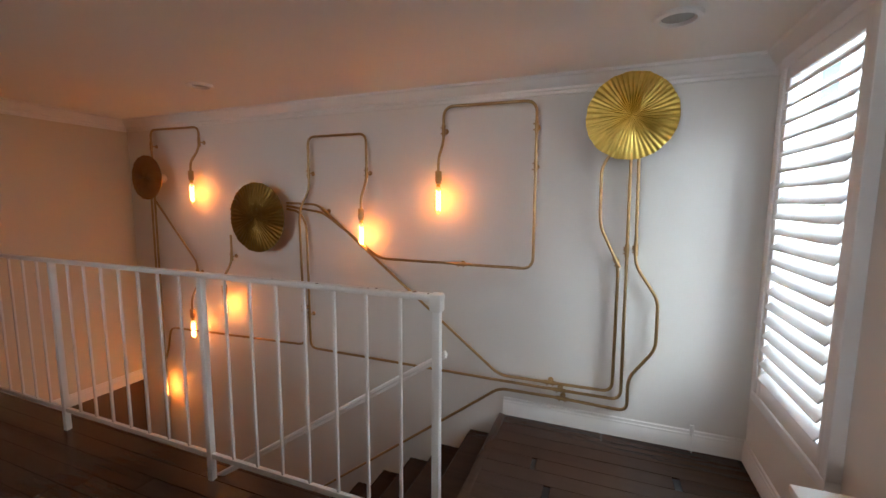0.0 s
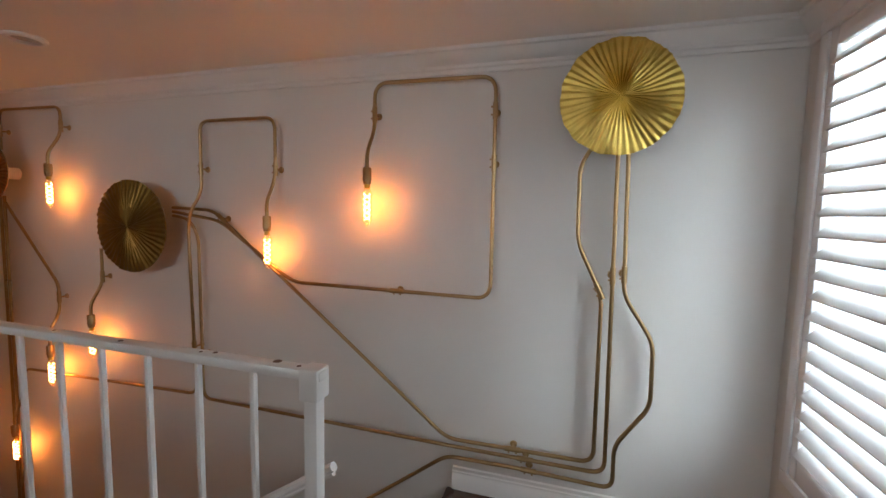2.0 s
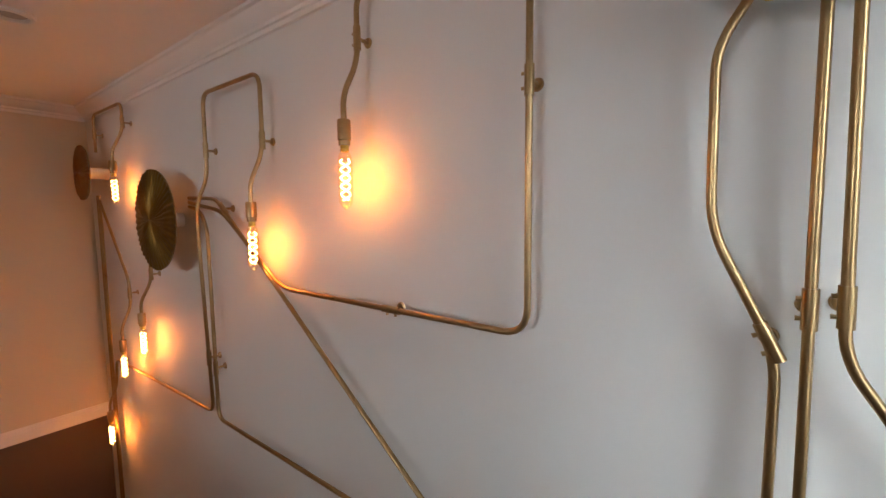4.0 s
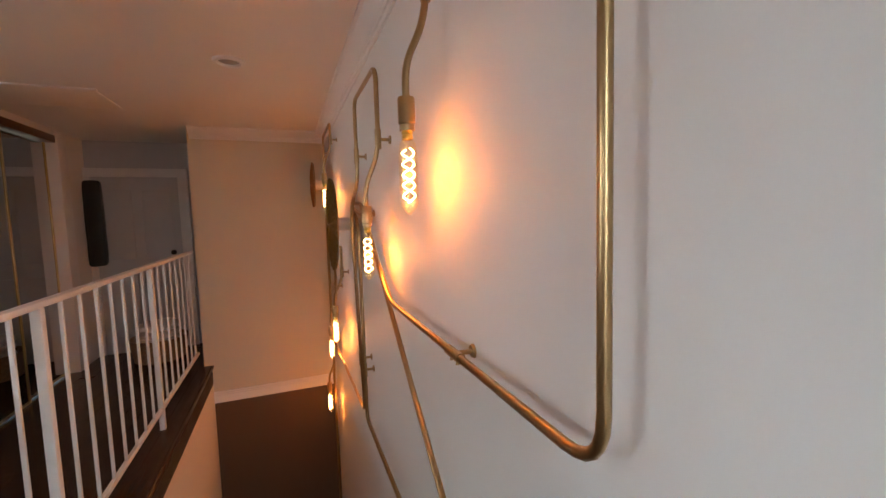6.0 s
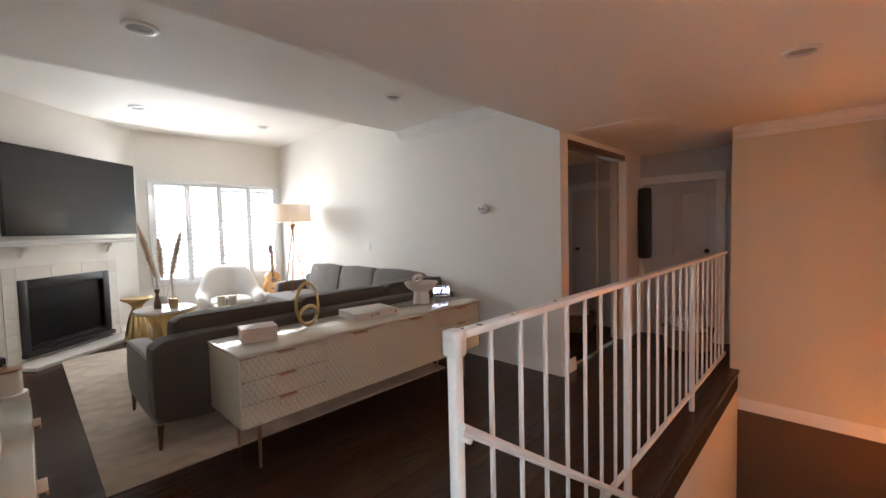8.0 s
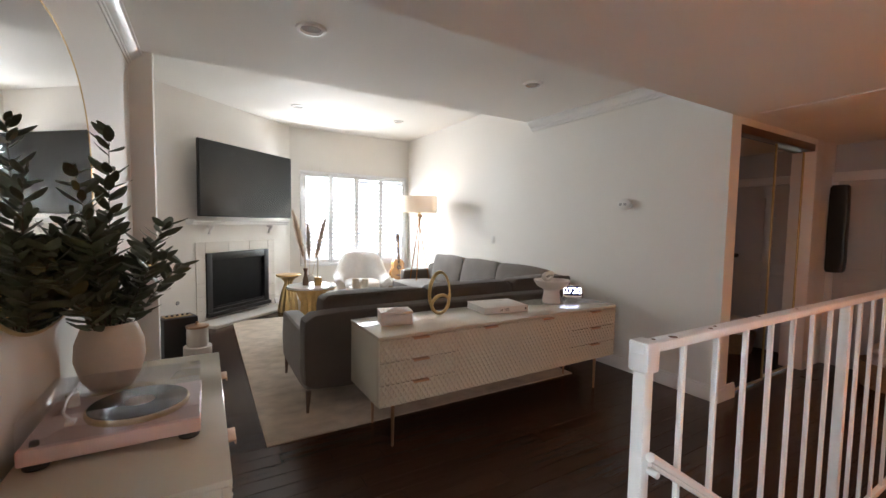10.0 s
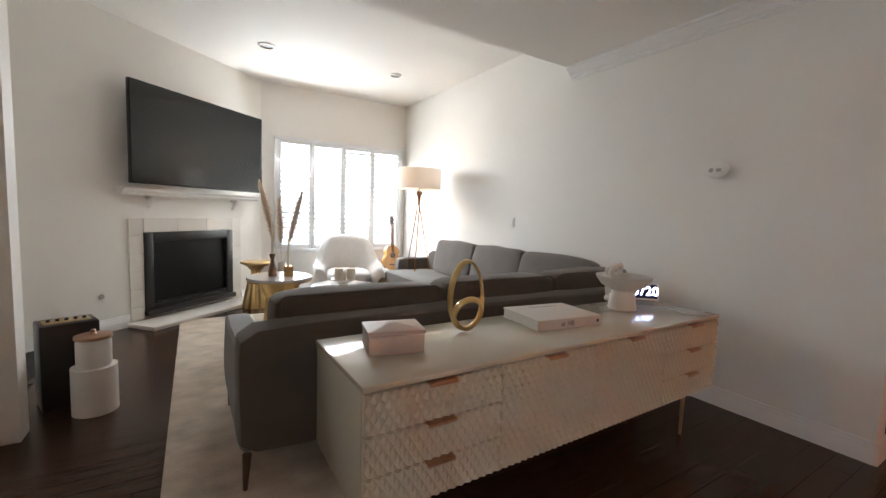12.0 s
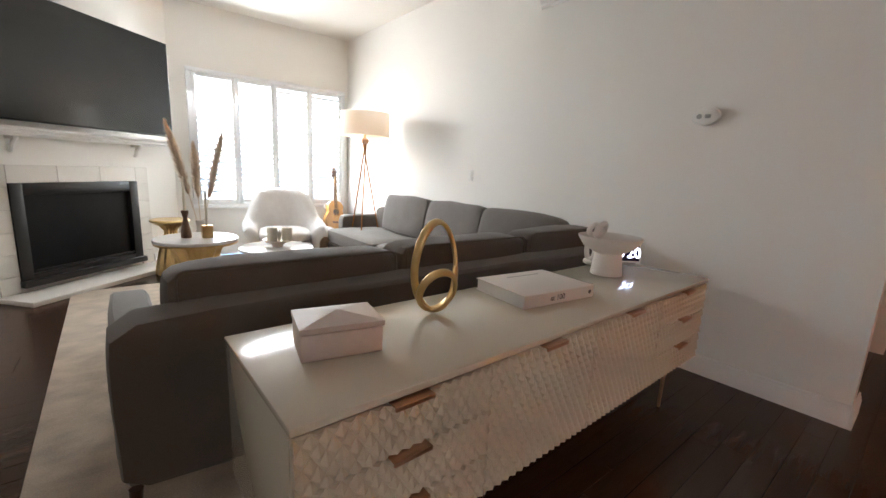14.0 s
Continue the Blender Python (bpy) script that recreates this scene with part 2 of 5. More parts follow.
def tube(points, r, seg=10, bm=None, closed=False, flat=1.0):
    bm = bm or bmesh.new()
    ps = [Vector(p) for p in points]
    rings, ref = [], Vector((0.31, 0.87, 0.38)).normalized()
    for i, p in enumerate(ps):
        if closed:
            d = ps[(i + 1) % len(ps)] - ps[i - 1]
        else:
            d = ps[min(i + 1, len(ps) - 1)] - ps[max(i - 1, 0)]
        d.normalize()
        u = (ref - d * ref.dot(d)).normalized()
        ref = u
        w = d.cross(u)
        rr = r(i / (len(ps) - 1)) if callable(r) else r
        rings.append([bm.verts.new(p + (u * math.cos(2 * math.pi * k / seg) + w * math.sin(2 * math.pi * k / seg) * flat) * rr) for k in range(seg)])
    pairs = list(zip(rings, rings[1:])) + ([(rings[-1], rings[0])] if closed else [])
    for a, b in pairs:
        for k in range(seg):
            bm.faces.new([a[k], a[(k + 1) % seg], b[(k + 1) % seg], b[k]])
    if not closed:
        bm.faces.new(rings[0][::-1])
        bm.faces.new(rings[-1])
    return bm


def cushion(bm, x0, x1, y0, y1, z0, z1, puff=0.05, seed=0, n=7, soft=5.0):
    """A stuffed block with bulging sides and soft, uneven edges."""
    c = Vector(((x0 + x1) / 2, (y0 + y1) / 2, (z0 + z1) / 2))
    h = Vector((abs(x1 - x0) / 2, abs(y1 - y0) / 2, abs(z1 - z0) / 2))
    tmp = bmesh.new()
    bmesh.ops.create_cube(tmp, size=2)
    bmesh.ops.subdivide_edges(tmp, edges=tmp.edges[:], cuts=n, use_grid_fill=True)
    for v in tmp.verts:
        p = v.co.copy()
        m = (abs(p.x) ** soft + abs(p.y) ** soft + abs(p.z) ** soft) ** (1 / soft)
        q = p / max(m, 1e-6)
        mid = (1 - p.x * p.x) + (1 - p.y * p.y) + (1 - p.z * p.z)
        w = Vector((q.x * h.x, q.y * h.y, q.z * h.z))
        w += Vector((q.x, q.y, q.z)).normalized() * puff * (mid / 2 - 0.5)
        w += Vector((1, 1, 1)) * 0.009 * noise.noise(Vector((w.x * 6 + seed * 3.1, w.y * 6, w.z * 6)))
        v.co = c + w
    me = bpy.data.meshes.new("tmp")
    tmp.to_mesh(me)
    bm.from_mesh(me)
    tmp.free()
    bpy.data.meshes.remove(me)
    return bm


def mesh_of(name, bm, mat, smooth=None):
    bmesh.ops.recalc_face_normals(bm, faces=bm.faces[:])
    me = bpy.data.meshes.new(name)
    bm.to_mesh(me)
    bm.free()
    me.materials.append(mat)
    if smooth:
        me.shade_smooth()
        me.set_sharp_from_angle(angle=radians(smooth))
    return me


def part(name, bm, mat, parent, label="", smooth=35):
    ob = new(name, mesh_of(name, bm, mat, smooth))
    ob.parent = parent
    if label:
        ob["label"] = label
    return ob


def thing(name, label, category, at=(0, 0, 0), turn=0.0, group="", kind=""):
    ob = new(name)
    ob.matrix_basis = pose(*at, 0, 0, turn)
    return tagged(ob, label, category, group, kind)


def structure(name, bm, mat, label, category, smooth=35):
    return tagged(new(name, mesh_of(name, bm, mat, smooth)), label, category, kind="structure")


def moulding(bm, profile, p, q, side):
    """A profile of (out, up) pairs drawn along the wall from p to q; side: the way out of the wall."""
    p, q, s = Vector(p), Vector(q), Vector(side)
    a = [bm.verts.new(p + s * o + Vector((0, 0, u))) for o, u in profile]
    b = [bm.verts.new(q + s * o + Vector((0, 0, u))) for o, u in profile]
    n = len(a)
    for i in range(n):
        bm.faces.new([a[i], a[(i + 1) % n], b[(i + 1) % n], b[i]])
    bm.faces.new(a)
    bm.faces.new(b[::-1])
    return bm


CROWN = [(0.0, 0.0), (0.095, 0.0), (0.095, -0.018), (0.080, -0.022), (0.062, -0.045), (0.040, -0.062), (0.024, -0.072), (0.022, -0.088), (0.012, -0.092), (0.010, -0.112), (0.0, -0.115)]
BASE = [(0.0, 0.0), (0.018, 0.0), (0.018, 0.088), (0.014, 0.094), (0.014, 0.108), (0.009, 0.114), (0.008, 0.130), (0.0, 0.136)]

# ---- the setting ----
HALL_Z, MID_Z, TOP_Z = 2.46, 2.87, 3.25
EDGE = -1.26      # edge of the stairwell
RIGHT = -2.85     # living-room wall with the lamp
FAR = -8.78       # window wall of the living room
HALL_EDGE = -2.53
MID_EDGE = -4.95
LEFT = 1.47       # wall with the mirror
END = -4.17       # wall at the foot of the stairwell

structure("wall_art", block(END - 0.1, 1.67, 0.0, 0.12, -3.1, HALL_Z), PAINT, "plain pale grey painted wall above the stairs", "wall")
# window wall with its opening
bm = bmesh.new()
box(bm, 1.55, 1.67, -2.0, -1.01, -0.2, HALL_Z)
box(bm, 1.55, 1.67, -0.19, 0.0, -0.2, HALL_Z)
box(bm, 1.55, 1.67, -1.01, -0.19, -0.2, 0.52)
box(bm, 1.55, 1.67, -1.01, -0.19, 2.34, HALL_Z)
structure("wall_window", bm, PAINT, "pale grey wall round a shuttered window", "wall")
structure("wall_jog", block(LEFT, 1.67, -2.12, -2.0, 0, HALL_Z), PAINT, "short pale grey return wall", "wall")
structure("wall_mirror", block(LEFT, LEFT + 0.12, MID_EDGE - 0.05, -2.12, 0, MID_Z), WARM_PAINT, "warm white wall behind the turntable cabinet", "wall")
structure("pier", block(1.31, LEFT + 0.12, MID_EDGE - 0.19, MID_EDGE - 0.05, 0, TOP_Z), WARM_PAINT, "narrow wall end at the living room opening", "wall")
structure("wall_end", block(END - 0.1, END, EDGE - 0.07, 0.0, -0.40, HALL_Z), TAN, "warm beige wall above the foot of the stairs", "wall")
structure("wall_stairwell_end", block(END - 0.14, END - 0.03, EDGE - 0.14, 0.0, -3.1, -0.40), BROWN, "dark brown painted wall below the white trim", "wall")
structure("wall_stairwell", block(END, 0.0, EDGE - 0.12, EDGE, -3.1, -0.03), WARM_PAINT, "white wall under the stair railing", "wall")
structure("wall_living", block(RIGHT - 0.14, RIGHT, FAR - 0.12, HALL_EDGE, 0, TOP_Z + 0.1), WARM_PAINT, "long warm white living room wall", "wall")
# far wall with window and upper light
bm = bmesh.new()
WX0, WX1, WZ0, WZ1 = -2.745, -0.635, 0.69, 2.44
box(bm, RIGHT - 0.14, WX0, FAR - 0.12, FAR, 0, TOP_Z + 0.1)
box(bm, WX1, 2.2, FAR - 0.12, FAR, 0, TOP_Z + 0.1)
box(bm, WX0, WX1, FAR - 0.12, FAR, 0, WZ0)
box(bm, WX0, WX1, FAR - 0.12, FAR, WZ1, TOP_Z + 0.1)
structure("wall_far", bm, WARM_PAINT, "white wall round the wide shuttered window", "wall")
structure("wall_living_side", block(2.0, 2.12, FAR, MID_EDGE, 0, TOP_Z + 0.1), WARM_PAINT, "white side wall beside the fireplace", "wall")
structure("wall_living_return", block(LEFT + 0.12, 2.0, MID_EDGE - 0.19, MID_EDGE - 0.05, 0, TOP_Z + 0.1), WARM_PAINT, "white return wall", "wall")
# corridor
bm = bmesh.new()
box(bm, RIGHT - 0.14, RIGHT - 0.16, HALL_EDGE - 0.14, HALL_EDGE, 0, HALL_Z)
box(bm, -4.58, -5.15, HALL_EDGE - 0.14, HALL_EDGE, 0, HALL_Z)
box(bm, RIGHT - 0.16, -4.58, HALL_EDGE - 0.14, HALL_EDGE, 2.40, HALL_Z)
structure("wall_closet", bm, WARM_PAINT, "corridor wall round the mirrored closet", "wall")
structure("closet_back", block(RIGHT - 0.15, -4.8, HALL_EDGE - 0.8, HALL_EDGE - 0.7, 0, HALL_Z), DIMMED_WHITE, "closet back in dimmed white paint", "wall")
structure("wall_corridor", block(-5.15, END - 0.1, EDGE - 0.07, EDGE + 0.05, 0, HALL_Z), WARM_PAINT, "dim white corridor wall", "wall")
structure("wall_corridor_end", block(-5.27, -5.15, HALL_EDGE - 0.14, EDGE, 0, HALL_Z), DIMMED_WHITE, "corridor end wall in dimmed white paint", "wall")
# ceilings
structure("ceiling_hall", block(-5.27, 1.67, HALL_EDGE, 0.12, HALL_Z, MID_Z + 0.05), CEIL, "smooth white low ceiling over stairs and hall", "ceiling")
structure("ceiling_middle", block(RIGHT - 0.14, 1.67, MID_EDGE, HALL_EDGE, MID_Z, TOP_Z + 0.1), CEIL, "smooth white ceiling one step higher", "ceiling")
structure("ceiling_living", block(RIGHT - 0.14, 2.2, FAR - 0.12, MID_EDGE, TOP_Z, TOP_Z + 0.1), CEIL, "high smooth white living room ceiling", "ceiling")
structure("wall_back_upper", block(LEFT, 2.2, MID_EDGE - 0.05, MID_EDGE + 0.05, MID_Z, TOP_Z + 0.1), WARM_PAINT, "white wall above the opening", "wall")
# floor: sub-floor, planks are laid on it at the end of the file
bm = bmesh.new()
box(bm, -5.27, 2.2, FAR, EDGE, -0.20, -0.012)
box(bm, 0.0, 1.67, EDGE, 0.0, -0.20, -0.012)
floor = structure("floor", bm, FLOORBASE, "dark stained hardwood floor", "floor")

# mouldings
bm = bmesh.new()
moulding(bm, CROWN, (END, -0.001, HALL_Z), (1.55, -0.001, HALL_Z), (0, -1, 0))
structure("crown_moulding_art", bm, TRIM, "white stepped crown moulding", "moulding")
bm = bmesh.new()
moulding(bm, CROWN, (1.549, -0.0, HALL_Z), (1.549, -2.0, HALL_Z), (-1, 0, 0))
structure("crown_moulding_window", bm, TRIM, "white stepped crown moulding", "moulding")
bm = bmesh.new()
moulding(bm, CROWN, (END + 0.001, EDGE - 0.05, HALL_Z), (END + 0.001, -0.0, HALL_Z), (1, 0, 0))
structure("crown_moulding_end", bm, TRIM, "white stepped crown moulding", "moulding")
bm = bmesh.new()
moulding(bm, CROWN, (RIGHT + 0.001, MID_EDGE, MID_Z), (RIGHT + 0.001, HALL_EDGE - 0.01, MID_Z), (1, 0, 0))
structure("crown_moulding_living", bm, TRIM, "white crown moulding at the ceiling step", "moulding")
bm = bmesh.new()
moulding(bm, CROWN, (LEFT - 0.001, HALL_EDGE - 0.01, MID_Z), (LEFT - 0.001, MID_EDGE - 0.05, MID_Z), (-1, 0, 0))
structure("crown_moulding_mirror_wall", bm, TRIM, "white crown moulding at the ceiling step", "moulding")
bm = bmesh.new()
moulding(bm, BASE, (0.0, -0.001, 0), (1.55, -0.001, 0), (0, -1, 0))
structure("baseboard_art", bm, TRIM, "white stepped baseboard", "baseboard")
bm = bmesh.new()
moulding(bm, BASE, (1.549, 0.0, 0), (1.549, -2.0, 0), (-1, 0, 0))
structure("baseboard_window", bm, TRIM, "white stepped baseboard", "baseboard")
bm = bmesh.new()
moulding(bm, [(o, u * 0.9) for o, u in BASE], (END + 0.001, EDGE, -0.41), (END + 0.001, 0.0, -0.41), (1, 0, 0))
structure("trim_stairwell_end", bm, TRIM, "white trim between the white and brown wall", "trim")
bm = bmesh.new()
moulding(bm, BASE, (RIGHT + 0.001, FAR, 0), (RIGHT + 0.001, HALL_EDGE, 0), (1, 0, 0))
moulding(bm, BASE, (RIGHT + 0.018, HALL_EDGE + 0.001, 0), (RIGHT - 0.28, HALL_EDGE + 0.001, 0), (0, 1, 0))
structure("baseboard_living", bm, TRIM, "white stepped baseboard", "baseboard")
bm = bmesh.new()
moulding(bm, BASE, (RIGHT, FAR + 0.001, 0), (2.0, FAR + 0.001, 0), (0, 1, 0))
structure("baseboard_far", bm, TRIM, "white stepped baseboard below the window", "baseboard")
bm = bmesh.new()
moulding(bm, BASE, (LEFT - 0.001, -2.12, 0), (LEFT - 0.001, MID_EDGE - 0.05, 0), (-1, 0, 0))
structure("baseboard_mirror_wall", bm, TRIM, "white stepped baseboard", "baseboard")

# stairs: treads and risers going down towards the end wall
stairs = tagged(new("stairs"), "dark stained wooden staircase going down", "stairs", kind="structure")
RISE, RUN = 0.185, 0.265
tread_me = mesh_of("tread", block(-RUN - 0.0, 0.03, EDGE + 0.002, -0.002, -0.035, 0.0, bevel=0.006), FLOOR)
riser_me = mesh_of("riser", block(-0.02, 0.0, EDGE + 0.002, -0.002, -RISE - 0.0, -0.036), FLOOR)
for i in range(16):
    if i:
        o = new("tread", tread_me)
        o.parent = stairs
        o.location = (-RUN * (i - 1), 0, -RISE * i)
    o = new("riser", riser_me)
    o.parent = stairs
    o.location = (-RUN * i, 0, -RISE * i)
part("nosing", block(-0.035, 0.03, EDGE + 0.002, -0.002, -0.034, 0.001, bevel=0.01), FLOOR, stairs)
structure("lower_floor", block(END - 0.1, 0.0, EDGE - 0.1, 0.1, -3.2, -3.1), FLOORBASE, "dark floor at the foot of the stairs", "floor")
structure("wall_under_landing", block(0.005, 0.1, EDGE, 0.0, -3.1, -0.2), WARM_PAINT, "wall under the landing", "wall")
structure("ledge_edge", block(END, 0.0, EDGE, EDGE + 0.018, -0.03, 0.001, bevel=0.006), FLOOR, "dark wooden nosing along the stairwell edge", "trim")

# ---- stair railing ----
RAIL_Y, RAIL_Z, RAIL_X, BAY = -1.375, 1.222, 0.0, 1.41
railing = thing("stair_railing", "white painted metal railing with chipped top rail", "railing", (RAIL_X, RAIL_Y, 0))
L = RAIL_X - END
part("top_rail", block(-L, 0.03, -0.022, 0.022, RAIL_Z - 0.028, RAIL_Z, bevel=0.008), RAILPAINT, railing)
part("bottom_rail", block(-L, 0.0, -0.012, 0.012, 0.135, 0.165, bevel=0.004), RAILPAINT, railing)
post_me = mesh_of("post", block(-0.018, 0.018, -0.018, 0.018, -0.01, RAIL_Z - 0.028, bevel=0.005), RAILPAINT, 35)
for x in (0.0, -BAY, -2 * BAY):
    o = new("post", post_me)
    o.parent, o.location = railing, (x, 0, 0)
part("post_cap", block(-0.026, 0.026, -0.028, 0.028, RAIL_Z - 0.075, RAIL_Z + 0.004, bevel=0.007), RAILPAINT, railing, "thickly painted corner cap")
bal_me = mesh_of("baluster", block(-0.0075, 0.0075, -0.0075, 0.0075, 0.16, RAIL_Z - 0.028, bevel=0.003), RAILPAINT, 35)
n = 8
for k in range(3):
    for i in range(1, n):
        x = -BAY * k - BAY * i / n
        if x < -L + 0.03:
            continue
        o = new("baluster", bal_me)
        o.parent, o.location = railing, (x, 0, 0)
for x, s in ((-0.11, 0.012), (-0.30, 0.007), (-0.34, 0.005), (-0.62, 0.008), (-0.9, 0.005), (-0.04, 0.006)):
    part("paint_chip", lathe([(s, 0), (s * 0.8, 0.0012), (0, 0.0012)], 7, at=(x, random.uniform(-0.012, 0.012), RAIL_Z)), CHIP, railing)

handrail = thing("stair_handrail", "white painted sloping stair handrail", "handrail", (RAIL_X, RAIL_Y + 0.045, 0.0))
slope = RISE / RUN
pts = rounded([(0.025, 0, 0.935 + 0.025 * slope * 0.9), (-3.1, 0, 0.93 - 3.1 * slope * 0.95)], 0.02)
part("rail", tube(pts, 0.0125, 8), RAILPAINT, handrail)
part("rail_core", tube([p + Vector((0, 0.0, -0.017)) for p in pts], 0.007, 8), RAILPAINT, handrail)
for x in (-0.012, -BAY, -2 * BAY):
    part("bracket", rod(bmesh.new(), (x, -0.03, 0.90 + x * slope * 0.95), (x, 0.0, 0.90 + x * slope * 0.95), 0.009), RAILPAINT, handrail)

# ---- brass pipe lamp on the art wall ----
PY = -0.055


def pipe_run(label, points, bend=0.06, clamps=(), r=0.0105):
    """One bent brass pipe along the wall with its wall clamps; points as (x, z) or (x, z, out)."""
    ps = [(p[0], -(p[2] if len(p) > 2 else -PY), p[1]) for p in points]
    t = thing("brass_pipe", label, "pipe lamp", (ps[0][0], 0, ps[0][2]), group="brass pipes on the stair wall")
    o = Vector((ps[0][0], 0, ps[0][2]))
    part("pipe", tube([p - o for p in rounded([Vector(p) for p in ps], bend)], r, 12), BRASS, t)
    for x, z in clamps:
        c = Vector((x, PY, z))
        best = min(((Vector(a), Vector(b)) for a, b in zip(ps, ps[1:])), key=lambda ab: (ab[0].lerp(ab[1], max(0, min(1, (c - ab[0]).dot(ab[1] - ab[0]) / (ab[1] - ab[0]).length_squared))) - c).length)
        d = (best[1] - best[0]).normalized()
        d.y = 0
        d.normalize()
        k = max(0, min(1, (c - best[0]).dot(best[1] - best[0]) / (best[1] - best[0]).length_squared))
        c = best[0].lerp(best[1], k) - o
        side = Vector((d.z, 0, -d.x))
        side = -side if side.x + 0.3 * side.z > 0 else side
        bm = rod(bmesh.new(), (c.x, -0.001, c.z), (c.x, c.y, c.z), 0.007)
        rod(bm, (c.x, 0.0, c.z), (c.x, -0.007, c.z), 0.020, 0.016, 16)
        cl = part("wall_mount", bm, BRASS, t)
        part("sleeve", rod(bmesh.new(), c - d * 0.042, c + d * 0.042, r + 0.0035, None, 14), BRASS, cl)
        for e in (-0.02, 0.02):
            q = c + d * e
            part("screw", rod(bmesh.new(), q + side * (r + 0.002), q + side * (r + 0.012), 0.0045, 0.0055, 8), BRASS, cl)
    return t


BO = 0.115   # how far the bulbs hang out from the wall
pipe_run("looped brass pipe carrying a hanging filament bulb", [(-0.504, 1.830, BO), (-0.505, 1.934, BO), (-0.487, 2.061), (-0.489, 2.316), (0.195, 2.307), (0.198, 1.146), (-1.044, 1.154), (-1.589, 1.520), (-1.985, 1.575)], 0.085,
         [(-0.488, 2.144), (0.181, 2.133), (0.184, 1.865), (-0.342, 1.149)])
pipe_run("narrow looped brass pipe carrying a filament bulb", [(-1.177, 1.552, BO), (-1.177, 1.647, BO), (-1.157, 1.796), (-1.158, 2.161), (-1.736, 2.163), (-1.735, 1.707), (-1.803, 1.577, 0.085), (-1.825, 1.469, 0.085), (-1.831, 0.316), (-3.610, 0.268), (-3.680, -0.002), (-3.672, -0.131, BO), (-3.673, -0.211, BO)], 0.075,
         [(-1.157, 1.849), (-1.736, 1.857), (-1.820, 0.655)])
pipe_run("brass pipe running from the middle disc down to the landing", [(-1.985, 1.548), (-1.848, 1.528), (-1.775, 1.415), (-1.768, 0.297), (-0.005, 0.283), (0.813, 0.284), (0.795, 1.909)], 0.07,
         [(-1.769, 0.602), (0.413, 0.286), (0.804, 1.307)])
pipe_run("diagonal brass pipe crossing the wall to the gold disc", [(-1.985, 1.602), (-1.645, 1.589), (-0.027, 0.324), (0.757, 0.333), (0.755, 1.204), (0.629, 1.468), (0.624, 1.847), (0.679, 1.939)], 0.07,
         [(-1.578, 1.531), (0.345, 0.328), (0.754, 1.235)])
pipe_run("brass pipe rising from the stairs with a kink", [(-2.692, -1.809), (-0.026, 0.219), (0.383, 0.225), (0.855, 0.213), (0.852, 0.446), (1.005, 0.667), (1.000, 0.994), (0.856, 1.216), (0.841, 1.909)], 0.06,
         [(0.434, 0.224), (0.854, 1.318)])
pipe_run("small looped brass pipe with a filament bulb", [(-3.088, 1.894, BO), (-3.087, 1.982, BO), (-3.029, 2.127), (-3.028, 2.325), (-3.713, 2.334), (-3.716, 2.027)], 0.07,
         [(-3.029, 2.182), (-3.715, 2.172)])
pipe_run("diagonal brass pipe with a filament bulb", [(-3.720, 1.625), (-3.156, 0.996), (-3.157, 0.783), (-3.186, 0.630, BO), (-3.187, 0.519, BO)], 0.06,
         [(-3.157, 0.895)])
pipe_run("straight brass pipe descending into the stairwell", [(-3.769, 1.669), (-3.814, -2.928)], 0.05)
pipe_run("straight brass pipe descending into the stairwell", [(-3.720, 1.669), (-3.770, -2.924)], 0.05)
pipe_run("short brass pipe below the middle disc with a bulb", [(-2.679, 1.293), (-2.681, 1.039), (-2.727, 0.887, BO), (-2.728, 0.798, BO)], 0.06,
         [(-2.680, 1.083)])

# bulbs
bulb = thing("filament_bulb", "glowing tubular filament bulb in a brass socket", "light bulb", (-0.504, -BO, 1.840), group="filament bulbs")
part("socket", lathe([(0.0, 0.004), (0.022, 0.004), (0.0245, 0.0), (0.0245, -0.068), (0.0215, -0.072), (0.0215, -0.088), (0.0, -0.088)], 20), BRASS, bulb)
part("screw_cap", lathe([(0.015, -0.088), (0.0165, -0.094), (0.0145, -0.099), (0.0165, -0.104), (0.015, -0.112)], 18), GOLD, bulb)
g = part("glass_tube", lathe([(0.014, -0.106), (0.023, -0.126), (0.0265, -0.155), (0.0265, -0.275), (0.0235, -0.298), (0.013, -0.313), (0.004, -0.322), (0.0, -0.324)], 28), BULBGLASS, bulb)
g.visible_shadow = False
hel = [Vector((0.0165 * math.cos(a), 0.0165 * math.sin(a), -0.138 - 0.150 * i / 72)) for i in range(73) for a in [i / 72 * 2 * math.pi * 2.5]]
hel2 = [Vector((-p.x, -p.y, p.z)) for p in hel]
part("filament", tube(hel, 0.0022, 6), FILAMENT, bulb)
part("filament", tube(hel2, 0.0022, 6), FILAMENT, bulb)
SOCKETS = [(-1.177, 1.557), (-3.088, 1.900), (-3.187, 0.524), (-2.728, 0.804), (-3.673, -0.199)]
for x, z in SOCKETS:
    copy_thing(bulb, pose(x, -BO, z))
for x, z in [(-0.504, 1.840)] + SOCKETS:
    lamp("bulb_light", "POINT", pose(x, -BO, z - 0.215), 1.45, (1.0, 0.21, 0.016), (0.02,))


